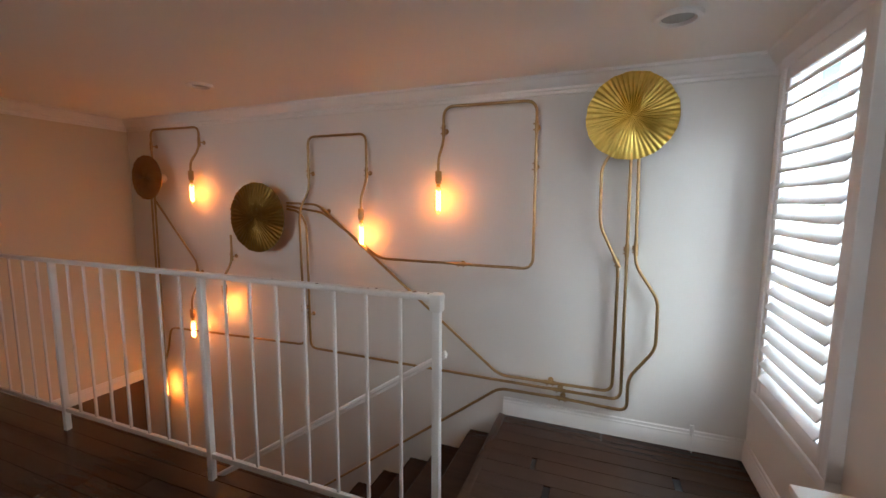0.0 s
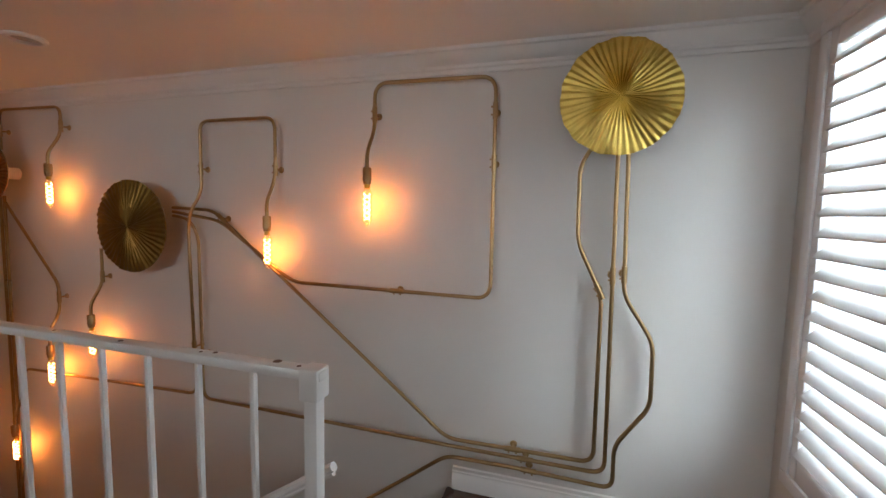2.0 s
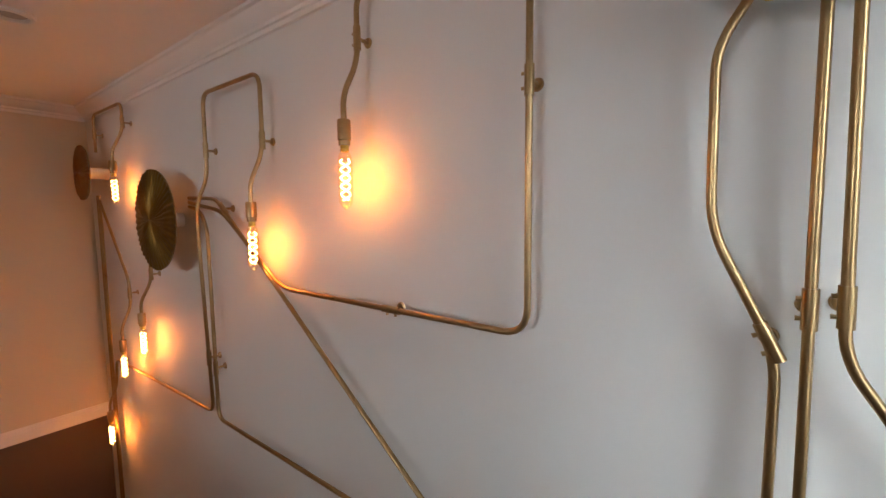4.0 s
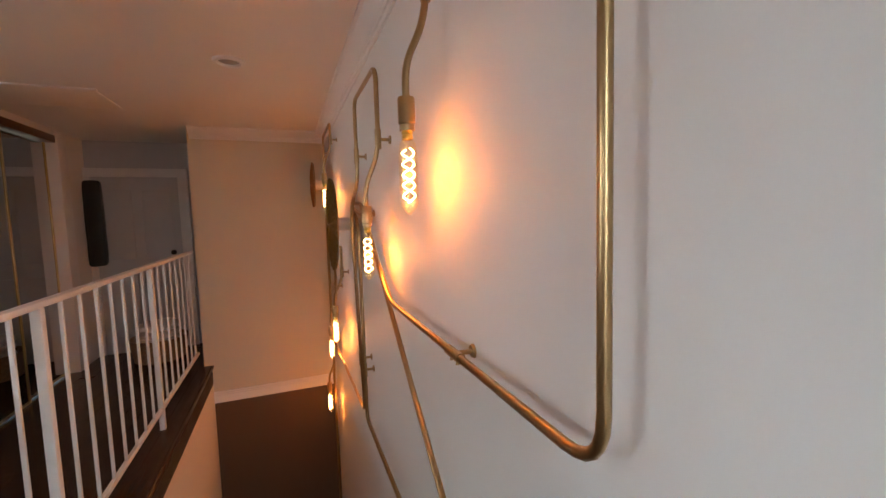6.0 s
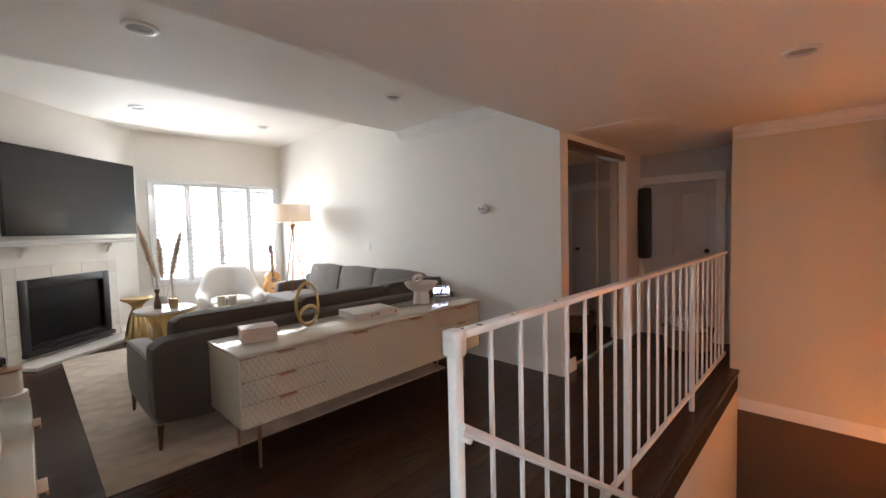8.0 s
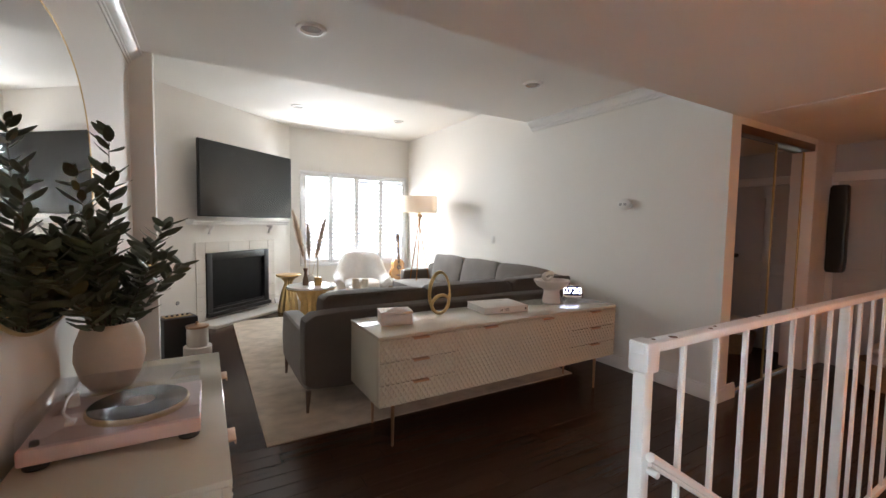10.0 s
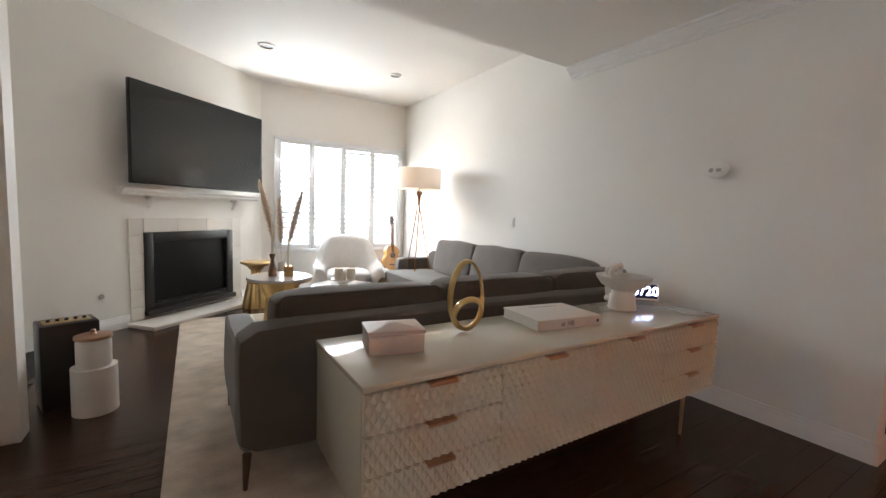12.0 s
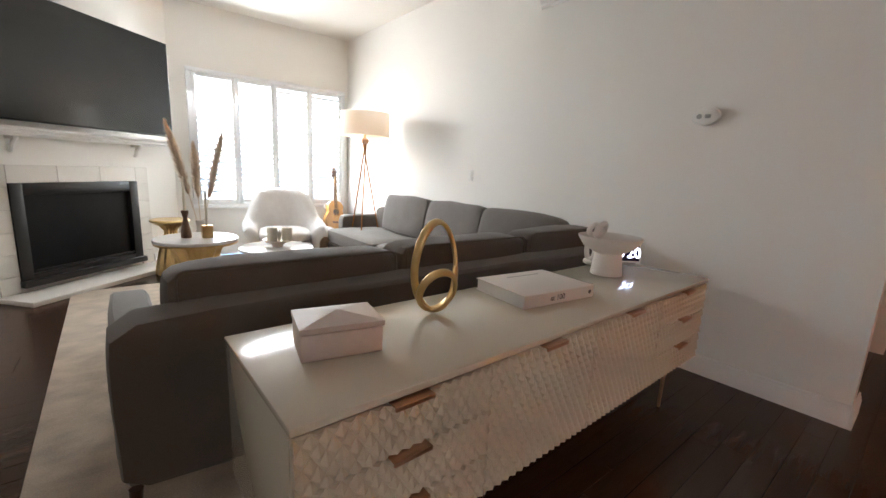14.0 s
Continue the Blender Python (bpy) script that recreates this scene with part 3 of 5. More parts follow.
def disc(at, r, tilt, label, leaf):
    t = thing("hammered_disc", label, "wall disc", at, group="hammered gold discs")
    bm = bmesh.new()
    rings, seg = 14, 192
    prev = None
    for i in range(rings + 1):
        rr = r * i / rings
        cur = []
        for k in range(seg):
            a = 2 * math.pi * k / seg
            ridge = 0.004 * math.sin(a * 48 + 2.2 * noise.noise((math.cos(a) * 2, math.sin(a) * 2, rr * 6))) * min(1, i / 5)
            lump = 0.004 * noise.noise((rr * math.cos(a) * 22, rr * math.sin(a) * 22, 3.7))
            edge = 0.006 * noise.noise((math.cos(a) * 5, math.sin(a) * 5, 1.0)) if i == rings else 0
            q = rr + edge
            cur.append(Vector((q * math.cos(a), -0.018 + 0.022 * (i / rings) ** 2 - ridge - lump, q * math.sin(a))))
        cur = [bm.verts.new(c) for c in cur] if i else [bm.verts.new((0, -0.018, 0))]
        if prev:
            for k in range(seg):
                f = [prev[k % len(prev)], prev[(k + 1) % len(prev)], cur[(k + 1) % seg], cur[k]]
                bm.faces.new(list(dict.fromkeys(f)))
        prev = cur
    p = part("plate", bm, leaf, t, smooth=80)
    bm = rod(bmesh.new(), (0, 0.010, 0), (0, 0.016, 0), r * 0.985, None, 64)
    part("back_plate", bm, DISCBACK, t, "dull brown brass back")
    bm = rod(bmesh.new(), (0, 0.012, 0), (0, -at[1] - 0.002, 0), 0.045, None, 20)
    part("mount", bm, PLASTIC, t, "white wall mount")
    t.rotation_euler = (radians(tilt[0]), 0, radians(tilt[1]))
    return t


disc((0.780, -0.135, 2.148), 0.265, (0, 0), "large bright hammered gold disc with radial ribs", GOLD)
disc((-2.238, -0.165, 1.470), 0.311, (0, 0), "hammered gold disc standing off the wall", DIMGOLD)
disc((-3.637, -0.185, 1.845), 0.219, (0, 0), "smaller hammered brass disc in the corner", DIMBRONZE)

# ---- plantation shutters ----


def shutter(name, label, w, h, panels, m, tilt, slat=0.085, rails=0.055, louver_gap=0.076, thrown=0):
    """A framed window with louvred panels; x along the wall, -y into the room, z up from the sill."""
    t = tagged(new(name), label, "window", kind="structure")
    t.matrix_basis = m
    bm = bmesh.new()
    fw, fd = 0.055, 0.05
    box(bm, 0, w, -fd, 0.02, 0, fw, 0.006)
    box(bm, 0, w, -fd, 0.02, h - fw, h, 0.006)
    box(bm, 0, fw, -fd + 0.001, 0.019, fw, h - fw, 0.006)
    box(bm, w - fw, w, -fd + 0.001, 0.019, fw, h - fw, 0.006)
    part("window_frame", bm, SHUTTER, t)
    pw = (w - 2 * fw) / panels
    n = int((h - 2 * fw - 2 * rails - 0.1) / louver_gap)
    bm = bmesh.new()
    box(bm, 0.0, 1.0, -slat / 2, slat / 2, -0.005, 0.005, 0.0045, 2)
    lw = pw - 2 * 0.047
    for v in bm.verts:
        v.co.x *= lw
    lm = mesh_of("louver", bm, SHUTTER, 50)
    for k in range(panels):
        x0 = fw + pw * k + 0.0015
        bm = bmesh.new()
        box(bm, x0, x0 + 0.045, -0.040, -0.012, fw, h - fw, 0.003)
        box(bm, x0 + pw - 0.048, x0 + pw - 0.003, -0.040, -0.012, fw, h - fw, 0.003)
        box(bm, x0 + 0.0455, x0 + pw - 0.0485, -0.039, -0.013, fw, fw + rails + 0.05, 0.003)
        box(bm, x0 + 0.0455, x0 + pw - 0.0485, -0.039, -0.013, h - fw - rails - 0.02, h - fw, 0.003)
        p = part("shutter_panel", bm, SHUTTER, t)
        z0 = fw + rails + 0.05
        span = h - 2 * fw - 2 * rails - 0.07
        for i in range(n):
            if k < thrown and i > n - 6:
                continue
            o = new("louver", lm)
            o.parent = p
            o.matrix_basis = pose(x0 + 0.0465, -0.026, z0 + span * (i + 0.5) / n, tilt, 0, 0)
    g = part("pane", block(0.02, w - 0.02, 0.055, 0.061, 0.02, h - 0.02), WINDOWGLASS, t)
    g.visible_shadow = False
    return t


shutter("window_1", "white plantation shutters half open on the stair window", 0.86, 1.90, 1, pose(1.548, -0.17, 0.48, 0, 0, -90), 48, 0.089, 0.05)
shutter("window_2", "four white plantation shutter panels, louvres open to bright daylight", WX1 - WX0 + 0.06, WZ1 - WZ0 + 0.06, 4, pose(WX1 + 0.03, FAR + 0.003, WZ0 - 0.03, 0, 0, 180), 40, 0.085, 0.03, 0.076, 2)
structure("backdrop_hall", block(2.3, 2.32, -2.2, 1.2, -0.5, 3.6), DAYLIGHT, "bright hazy daylight outside the window", "sky backdrop")
structure("backdrop_living", block(-4.2, 1.6, FAR - 2.02, FAR - 2.0, 0.9, 4.2), DAYLIGHT, "bright hazy daylight outside the window", "sky backdrop")
# added self-lit sheet, gives the lower window its shaded blue
structure("backdrop_facade", block(-5.0, 2.2, FAR - 1.72, FAR - 1.7, -0.6, 1.3), BLUESHEET, "self-lit blue-grey sheet standing in for a shaded facade outside", "backdrop")

# ---- ceiling fittings ----


def downlight(x, y, z, r, group):
    t = thing("recessed_downlight", "white round recessed ceiling downlight, switched off", "ceiling light", (x, y, z), group=group)
    part("trim_ring", lathe([(r * 0.66, 0.02), (r * 0.66, 0.0), (r * 0.74, -0.016), (r * 0.95, -0.012), (r, 0.0), (r, 0.002)], 36), TRIM, t)
    part("lens", lathe([(0, -0.004), (r * 0.40, -0.006), (r * 0.60, -0.001), (r * 0.66, -0.001)], 30), GREYPLASTIC, t, "dim grey reflector")
    return t


for x, y, z, r in ((0.921, -0.734, HALL_Z, 0.105), (-2.158, -0.711, HALL_Z, 0.09), (0.28, -3.80, MID_Z, 0.105), (-1.80, -3.80, MID_Z, 0.095), (-0.29, -7.30, TOP_Z, 0.10), (-1.95, -7.30, TOP_Z, 0.085)):
    downlight(x, y, z, r, "ceiling downlights")
hatch = thing("attic_hatch", "white painted attic hatch panel in the ceiling", "hatch", (-2.985, -2.01, HALL_Z))
part("panel", block(-0.55, -0.0, -0.36, 0.36, -0.006, 0.0, bevel=0.002), CEIL, hatch)
part("frame_edge", block(0.0, 0.022, -0.38, 0.38, -0.012, 0.0, bevel=0.003), TRIM, hatch)

# ---- corridor ----
closet = thing("closet_door", "mirrored sliding closet doors with brown wooden head track", "closet door", (RIGHT - 0.16, HALL_EDGE - 0.03, 0))
part("head_track", block(-1.55, 0, -0.10, 0.035, 2.33, 2.40, bevel=0.004), DARKWOOD, closet)
for x0, x1, y in ((-0.80, 0.0, -0.015), (-1.55, -0.76, -0.055)):
    d = part("door_panel", block(x0 + 0.02, x1 - 0.02, y - 0.006, y, 0.03, 2.32), SMOKED, closet, "dim mirrored door panel")
    bm = bmesh.new()
    box(bm, x0, x0 + 0.02, y - 0.012, y + 0.008, 0.01, 2.33, 0.003)
    box(bm, x1 - 0.02, x1, y - 0.012, y + 0.008, 0.01, 2.33, 0.003)
    box(bm, x0 + 0.02, x1 - 0.02, y - 0.012, y + 0.008, 0.01, 0.03)
    part("brass_edge", bm, ANTIQUE, d)
part("jamb", block(-1.73, -1.55, -0.10, 0.05, 0, 2.45, bevel=0.004), TRIM, closet)
door = tagged(new("door_1"), "closed white corridor door with a dark knob", "door", kind="structure")
door.location = (-5.145, -2.05, 0)
bm = block(0, 0.04, -0.42, 0.42, 0.0, 2.05, bevel=0.003)
for z0, z1 in ((0.2, 0.95), (1.1, 1.9)):
    for y0, y1 in ((-0.34, -0.05), (0.05, 0.34)):
        box(bm, 0.038, 0.05, y0, y1, z0, z1, 0.008)
part("door_leaf", bm, DIMMED_WHITE, door)
bm = block(-0.004, 0.06, -0.52, -0.42, 0.0, 2.05, bevel=0.006)
box(bm, -0.004, 0.06, 0.42, 0.52, 0.0, 2.05, 0.006)
box(bm, -0.004, 0.06, -0.52, 0.52, 2.052, 2.15, 0.006)
part("door_casing", bm, TRIM, door)
part("door_knob", lathe([(0.0, 0), (0.028, 0.004), (0.012, 0.02), (0.026, 0.04), (0.0, 0.062)], 18), BLACK, door).matrix_basis = pose(0.05, 0.33, 1.16, 0, 90, 0)
coat = thing("dark_hanging_bag", "black garment hanging at the corridor end", "garment", (-5.04, -2.44, 1.05))
bm = cushion(bmesh.new(), -0.05, 0.05, -0.08, 0.08, 0.0, 0.95, 0.01, 4, 7, 16)
part("cloth", bm, BLACK, coat)
part("hook", rod(bmesh.new(), (-0.05, 0, 0.83), (-0.10, 0, 0.86), 0.008), BLACK, coat)
basket = thing("laundry_pile", "low basket with white folded laundry", "laundry", (-4.72, -1.85, 0))
part("basket", lathe([(0.0, 0.0), (0.24, 0.0), (0.28, 0.25), (0.27, 0.25), (0.23, 0.02), (0, 0.02)], 28), WICKER, basket)
for i in range(3):
    part("folded_cloth", cushion(bmesh.new(), -0.18, 0.17, -0.17, 0.17, 0.16 + i * 0.08, 0.25 + i * 0.08, 0.02, i), CLOTH, basket)
thermostat = thing("wall_switch", "small white wall switch", "switch", (END - 0.2, EDGE - 0.072, 1.5))
part("plate", block(-0.035, 0.035, -0.008, 0, -0.057, 0.057, bevel=0.003), PLASTIC, thermostat)
part("toggle", block(-0.012, 0.012, -0.014, -0.006, -0.02, 0.02, bevel=0.002), PLASTIC, thermostat)

# ---- living room: fireplace corner ----
BT = 41.5
breast = tagged(new("chimney_breast"), "white diagonal chimney breast with tiled fireplace surround", "fireplace", kind="structure")
breast.matrix_basis = pose(-0.42, FAR, 0, 0, 0, BT)      # local x runs along the face, +y into the room
OX0, OX1, OZ0, OZ1 = 0.59, 1.84, 0.10, 1.03
bm = bmesh.new()
box(bm, 0.0, OX0, -0.1, 0.0, 0, TOP_Z)
box(bm, OX1, 3.35, -0.1, 0.0, 0, TOP_Z)
box(bm, OX0, OX1, -0.1, 0.0, OZ1, TOP_Z)
box(bm, OX0, OX1, -0.1, 0.0, 0.0, OZ0)
bmesh.ops.remove_doubles(bm, verts=bm.verts[:], dist=0.0005)
part("breast_wall", bm, WARM_PAINT, breast)
bm = bmesh.new()
box(bm, OX0 - 0.02, OX1 + 0.02, -0.42, -0.40, OZ0 - 0.02, OZ1 + 0.02)
box(bm, OX0 - 0.02, OX0, -0.40, -0.101, OZ0 - 0.02, OZ1 + 0.02)
box(bm, OX1, OX1 + 0.02, -0.40, -0.101, OZ0 - 0.02, OZ1 + 0.02)
box(bm, OX0, OX1, -0.40, -0.101, OZ1, OZ1 + 0.02)
box(bm, OX0, OX1, -0.40, -0.101, OZ0 - 0.02, OZ0)
part("firebox_back", bm, BLACK, breast, "sooty black firebox back")
bm = bmesh.new()
fx0, fx1, fz0, fz1 = OX0, OX1, OZ0, OZ1
box(bm, fx0, fx0 + 0.10, -0.02, 0.03, fz0, fz1, 0.004)
box(bm, fx1 - 0.10, fx1, -0.02, 0.03, fz0, fz1, 0.004)
box(bm, fx0 + 0.1, fx1 - 0.1, -0.02, 0.03, fz1 - 0.11, fz1, 0.004)
box(bm, fx0 + 0.1, fx1 - 0.1, -0.02, 0.03, fz0, fz0 + 0.09, 0.004)
ins = part("insert_frame", bm, BLACK, breast, "black metal fireplace insert")
part("ember_tray", block(fx0 - 0.01, fx1 + 0.01, 0.0, 0.075, fz0 - 0.015, fz0 + 0.045, bevel=0.006), BLACK, breast)
part("glass_door", block(fx0 + 0.1, fx1 - 0.1, -0.03, -0.024, fz0 + 0.09, fz1 - 0.11), SOOT, ins)
part("vent_bar", block(fx0 + 0.12, fx1 - 0.12, 0.03, 0.042, fz0 + 0.11, fz0 + 0.13, bevel=0.003), BLACK, ins)
tile_me = {}


def tile(w, h, x, z, parent):
    key = (round(w, 3), round(h, 3))
    if key not in tile_me:
        tile_me[key] = mesh_of("tile", block(0.0015, w - 0.0015, 0, 0.014, 0.0015, h - 0.0015, bevel=0.002, seg=1), TILE, 35)
    o = new("tile", tile_me[key])
    o.parent, o.location = parent, (x, 0.001, z)


sz = (OZ1 + 0.16) / 6
for i in range(6):
    tile(0.16, sz, OX0 - 0.16, i * sz, breast)
    tile(0.16, sz, OX1, i * sz, breast)
for i in range(3):
    tile((OX1 - OX0) / 3, 0.16, OX0 + i * (OX1 - OX0) / 3, OZ1, breast)
part("hearth_slab", block(OX0 - 0.22, OX1 + 0.20, 0.016, 0.40, 0.0, 0.045, bevel=0.006), TILE, breast, "pale stone hearth slab")
bm = bmesh.new()
moulding(bm, BASE, (0.0, 0.001, 0), (OX0 - 0.17, 0.001, 0), (0, 1, 0))
moulding(bm, BASE, (OX1 + 0.17, 0.001, 0), (3.3, 0.001, 0), (0, 1, 0))
part("skirting", bm, TRIM, breast)
mantel = thing("mantel_shelf", "white moulded mantel shelf on two corbels", "mantel", (-0.42, FAR, 1.44), BT)
bm = bmesh.new()
moulding(bm, [(0, 0), (0.10, 0), (0.105, 0.012), (0.125, 0.02), (0.13, 0.045), (0.155, 0.055), (0.16, 0.075), (0.0, 0.075)], (0.20, 0.001, 0), (2.13, 0.001, 0), (0, 1, 0))
part("shelf", bm, TRIM, mantel)
for x in (0.58, 1.78):
    bm = bmesh.new()
    tube(rounded([(x, 0.012, -0.13), (x, 0.04, -0.11), (x, 0.05, -0.06), (x, 0.09, -0.02), (x, 0.09, -0.002)], 0.03), lambda t: 0.016 + 0.012 * t, 8, bm)
    box(bm, x - 0.026, x + 0.026, 0.0, 0.075, -0.03, -0.001, 0.004)
    part("corbel", bm, TRIM, mantel)
tv = thing("television", "large dark flat television tilted on its wall mount", "television", (-0.42, FAR, 2.09), BT)
part("screen_panel", block(0.225, 2.10, 0.17, 0.215, -0.53, 0.53, bevel=0.006), BLACK, tv)
part("screen", block(0.233, 2.092, 0.2152, 0.217, -0.515, 0.522), SCREEN, tv, "dark reflecting screen")
part("mount", block(0.9, 1.36, 0.0, 0.17, -0.2, 0.2, bevel=0.01), BLACK, tv)
outlet = thing("gas_key_plate", "small round metal key plate by the hearth", "key plate", (-0.42, FAR, 0.38), BT)
part("plate", rod(bmesh.new(), (2.28, 0.001, 0), (2.28, 0.010, 0), 0.028, 0.024, 18), GREYPLASTIC, outlet)

# ---- console behind the sofa ----
CL, CD, CZ0, CZ1 = 2.325, 0.55, 0.325, 0.79
con = thing("console", "long cream lacquered console with faceted fronts and brass pulls", "console", (0.016, -3.135, 0), 180 + 0.7)
# local: x along the front away from the left end, +y away from the camera (towards the sofa)
bm = bmesh.new()
box(bm, 0.0, CL, 0.022, CD, CZ0, CZ1 - 0.022, 0.003)
part("body", bm, LACQUER, con)
part("top", block(-0.004, CL + 0.004, -0.004, CD + 0.004, CZ1 - 0.021, CZ1, bevel=0.004), LACQUER, con, "glossy cream top")


def facets(x0, x1, z0, z1, cw=0.036, ch=0.058):
    """A front panel covered with raised staggered diamonds."""
    bm = bmesh.new()
    nx = max(1, round((x1 - x0) / cw))
    w = (x1 - x0) / nx
    rows = int((z1 - z0) / (ch / 2)) + 2
    for r in range(rows):
        zc = z0 + r * ch / 2
        for i in range(nx + 1):
            xc = x0 + (i + 0.5 * (r % 2)) * w
            ps = [(xc - w / 2, zc), (xc, zc - ch / 2), (xc + w / 2, zc), (xc, zc + ch / 2)]
            ps = [(min(max(a, x0), x1), min(max(b, z0), z1)) for a, b in ps]
            if abs(ps[0][0] - ps[2][0]) < 1e-5 or abs(ps[1][1] - ps[3][1]) < 1e-5:
                continue
            tip = bm.verts.new((min(max(xc, x0), x1), -0.0060, min(max(zc - 0.009, z0), z1)))
            q = [bm.verts.new((a, 0.0035, b)) for a, b in ps]
            for k in range(4):
                bm.faces.new([q[k], q[(k + 1) % 4], tip])
    bmesh.ops.remove_doubles(bm, verts=bm.verts[:], dist=0.0004)
    return bm


def board_front(name, x0, x1, z0, z1, parent):
    """A drawer or door front: a flat board under its faceted relief."""
    d = part(name, block(x0, x1, 0.0042, 0.021, z0, z1), CREAM, parent)
    part("faceted_relief", facets(x0, x1, z0, z1), CREAM, d, smooth=None)
    return d


def pull(x, z, parent):
    bm = bmesh.new()
    box(bm, x - 0.058, x + 0.058, -0.026, 0.006, z, z + 0.005, 0.0015)
    box(bm, x - 0.058, x + 0.058, -0.028, -0.022, z - 0.008, z + 0.005, 0.0015)
    part("pull", bm, COPPER, parent, "slim brass edge pull")


MODS = [(0.0, 0.582), (0.582, 1.162), (1.162, 1.743), (1.743, 2.325)]
for k, (a, b) in enumerate(MODS):
    if k in (0, 3):
        h = (CZ1 - 0.026 - CZ0) / 3
        for i in range(3):
            z0 = CZ0 + i * h
            d = board_front("drawer_front", a + 0.004, b - 0.003, z0 + 0.003, z0 + h - 0.003, con)
            pull((a + b) / 2, z0 + h - 0.004, d)
    else:
        d = board_front("door_front", a + 0.003, b - 0.003, CZ0 + 0.003, CZ1 - 0.027, con)
        pull((a + b) / 2 + 0.0, CZ1 - 0.03, d)
for x in (0.14, CL - 0.14):
    for y in (0.10, CD - 0.08):
        part("leg", rod(bmesh.new(), (x, y, -0.0), (x, y, CZ0 + 0.002), 0.008, 0.015, 12), COPPER, con, "slim tapered brass leg")
CM = con.matrix_basis.copy()


def on_console(u, v):
    """World place of a point on the console's top: u along it, v across it."""
    return CM @ Vector((u, v, CZ1 + 0.001))


p = on_console(0.245, 0.31)
bx = thing("keepsake_box", "small blush lidded box on the console", "box", p, 168)
part("box_body", block(-0.113, 0.113, -0.083, 0.083, 0, 0.075, bevel=0.004), LEATHERBOX, bx)
bm = bmesh.new()
vs = [bm.verts.new(c) for c in ((-0.116, -0.086, 0.079), (0.116, -0.086, 0.079), (0.116, 0.086, 0.079), (-0.116, 0.086, 0.079), (-0.116, -0.086, 0.094), (0.116, -0.086, 0.094), (0.116, 0.086, 0.094), (-0.116, 0.086, 0.094), (0.0, 0.0, 0.112))]
for f in ((0, 1, 5, 4), (1, 2, 6, 5), (2, 3, 7, 6), (3, 0, 4, 7), (4, 5, 8), (5, 6, 8), (6, 7, 8), (7, 4, 8), (3, 2, 1, 0)):
    bm.faces.new([vs[i] for i in f])
part("lid", bm, LEATHERBOX, bx, "faceted lid", smooth=None)
p = on_console(0.655, 0.37)
kn = thing("gold_loop_sculpture", "brushed gold looped ribbon sculpture on the console", "sculpture", p, 172)
pts = []
for i in range(90):
    a = 2 * math.pi * i / 90
    s = math.sin(a)
    pts.append(Vector((0.085 * math.cos(a) * (1.0 + 0.12 * s), 0.018 * math.sin(2 * a), 0.178 + 0.163 * s)))
part("tall_loop", tube(pts, 0.0155, 10, closed=True, flat=0.55), ANTIQUE, kn, smooth=80)
pts = [Vector((0.072 * math.cos(2 * math.pi * i / 60), -0.02 - 0.03 * math.sin(2 * math.pi * i / 60), 0.092 + 0.076 * math.sin(2 * math.pi * i / 60))) for i in range(60)]
part("small_loop", tube(pts, 0.016, 10, closed=True, flat=0.6), ANTIQUE, kn, smooth=80)
p = on_console(1.21, 0.345)
bk = thing("coffee_table_book", "large cream hardback book lying on the console", "book", p, -6)
part("page_block", block(-0.205, 0.205, -0.148, 0.15, 0.004, 0.048), PAGES, bk)
bm = block(-0.21, 0.21, -0.155, 0.155, 0.049, 0.053, bevel=0.001)
box(bm, -0.21, 0.21, -0.155, 0.155, 0.0, 0.004, 0.001)
box(bm, -0.21, 0.21, 0.1515, 0.1552, 0.0042, 0.0488)
part("cover", bm, PAPER, bk)


def letters(name, text, size, mat, parent, m):
    cu = bpy.data.curves.new(name, "FONT")
    cu.body, cu.size, cu.extrude, cu.align_x, cu.align_y = text, size, 0.0006, "CENTER", "CENTER"
    tmp = bpy.data.objects.new(name, cu)
    scene.collection.objects.link(tmp)
    bpy.context.view_layer.update()
    me = bpy.data.meshes.new_from_object(tmp.evaluated_get(bpy.context.evaluated_depsgraph_get()))
    bpy.data.objects.remove(tmp)
    me.materials.clear()
    me.materials.append(mat)
    ob = new(name, me)
    ob.parent, ob.matrix_basis = parent, m
    return ob


letters("spine_text", "at 100", 0.034, INK, bk, pose(0.02, 0.1562, 0.026, 90, 0, 180))
part("spine_mark", rod(bmesh.new(), (-0.185, 0.1553, 0.026), (-0.185, 0.1562, 0.026), 0.009, None, 16), INK, bk)
part("cover_rule", block(-0.12, 0.08, -0.10, -0.096, 0.0531, 0.0536), INK, bk)
p = on_console(1.875, 0.365)
bw = thing("footed_bowl", "matte white footed ceramic bowl on the console", "bowl", p, 0)
part("bowl", lathe([(0.0, 0.115), (0.07, 0.12), (0.135, 0.155), (0.165, 0.20), (0.168, 0.212), (0.160, 0.212), (0.150, 0.19), (0.11, 0.15), (0.0, 0.135)], 40), CERAMIC, bw)
part("foot", lathe([(0.0, 0), (0.083, 0.0), (0.085, 0.006), (0.072, 0.10), (0.075, 0.125), (0.0, 0.125)], 36), CERAMIC, bw)
ch = thing("ceramic_chain", "chunky white ceramic chain draped over the bowl", "decorative chain", p, 172)


def link(c, u, w, a=0.062, b=0.036, r=0.0155):
    c, u, w = Vector(c), Vector(u).normalized(), Vector(w).normalized()
    pts = [c + u * a * math.copysign(abs(math.cos(t)) ** 0.8, math.cos(t)) + w * b * math.sin(t) for t in [2 * math.pi * i / 36 for i in range(36)]]
    return tube(pts, r, 10, closed=True)


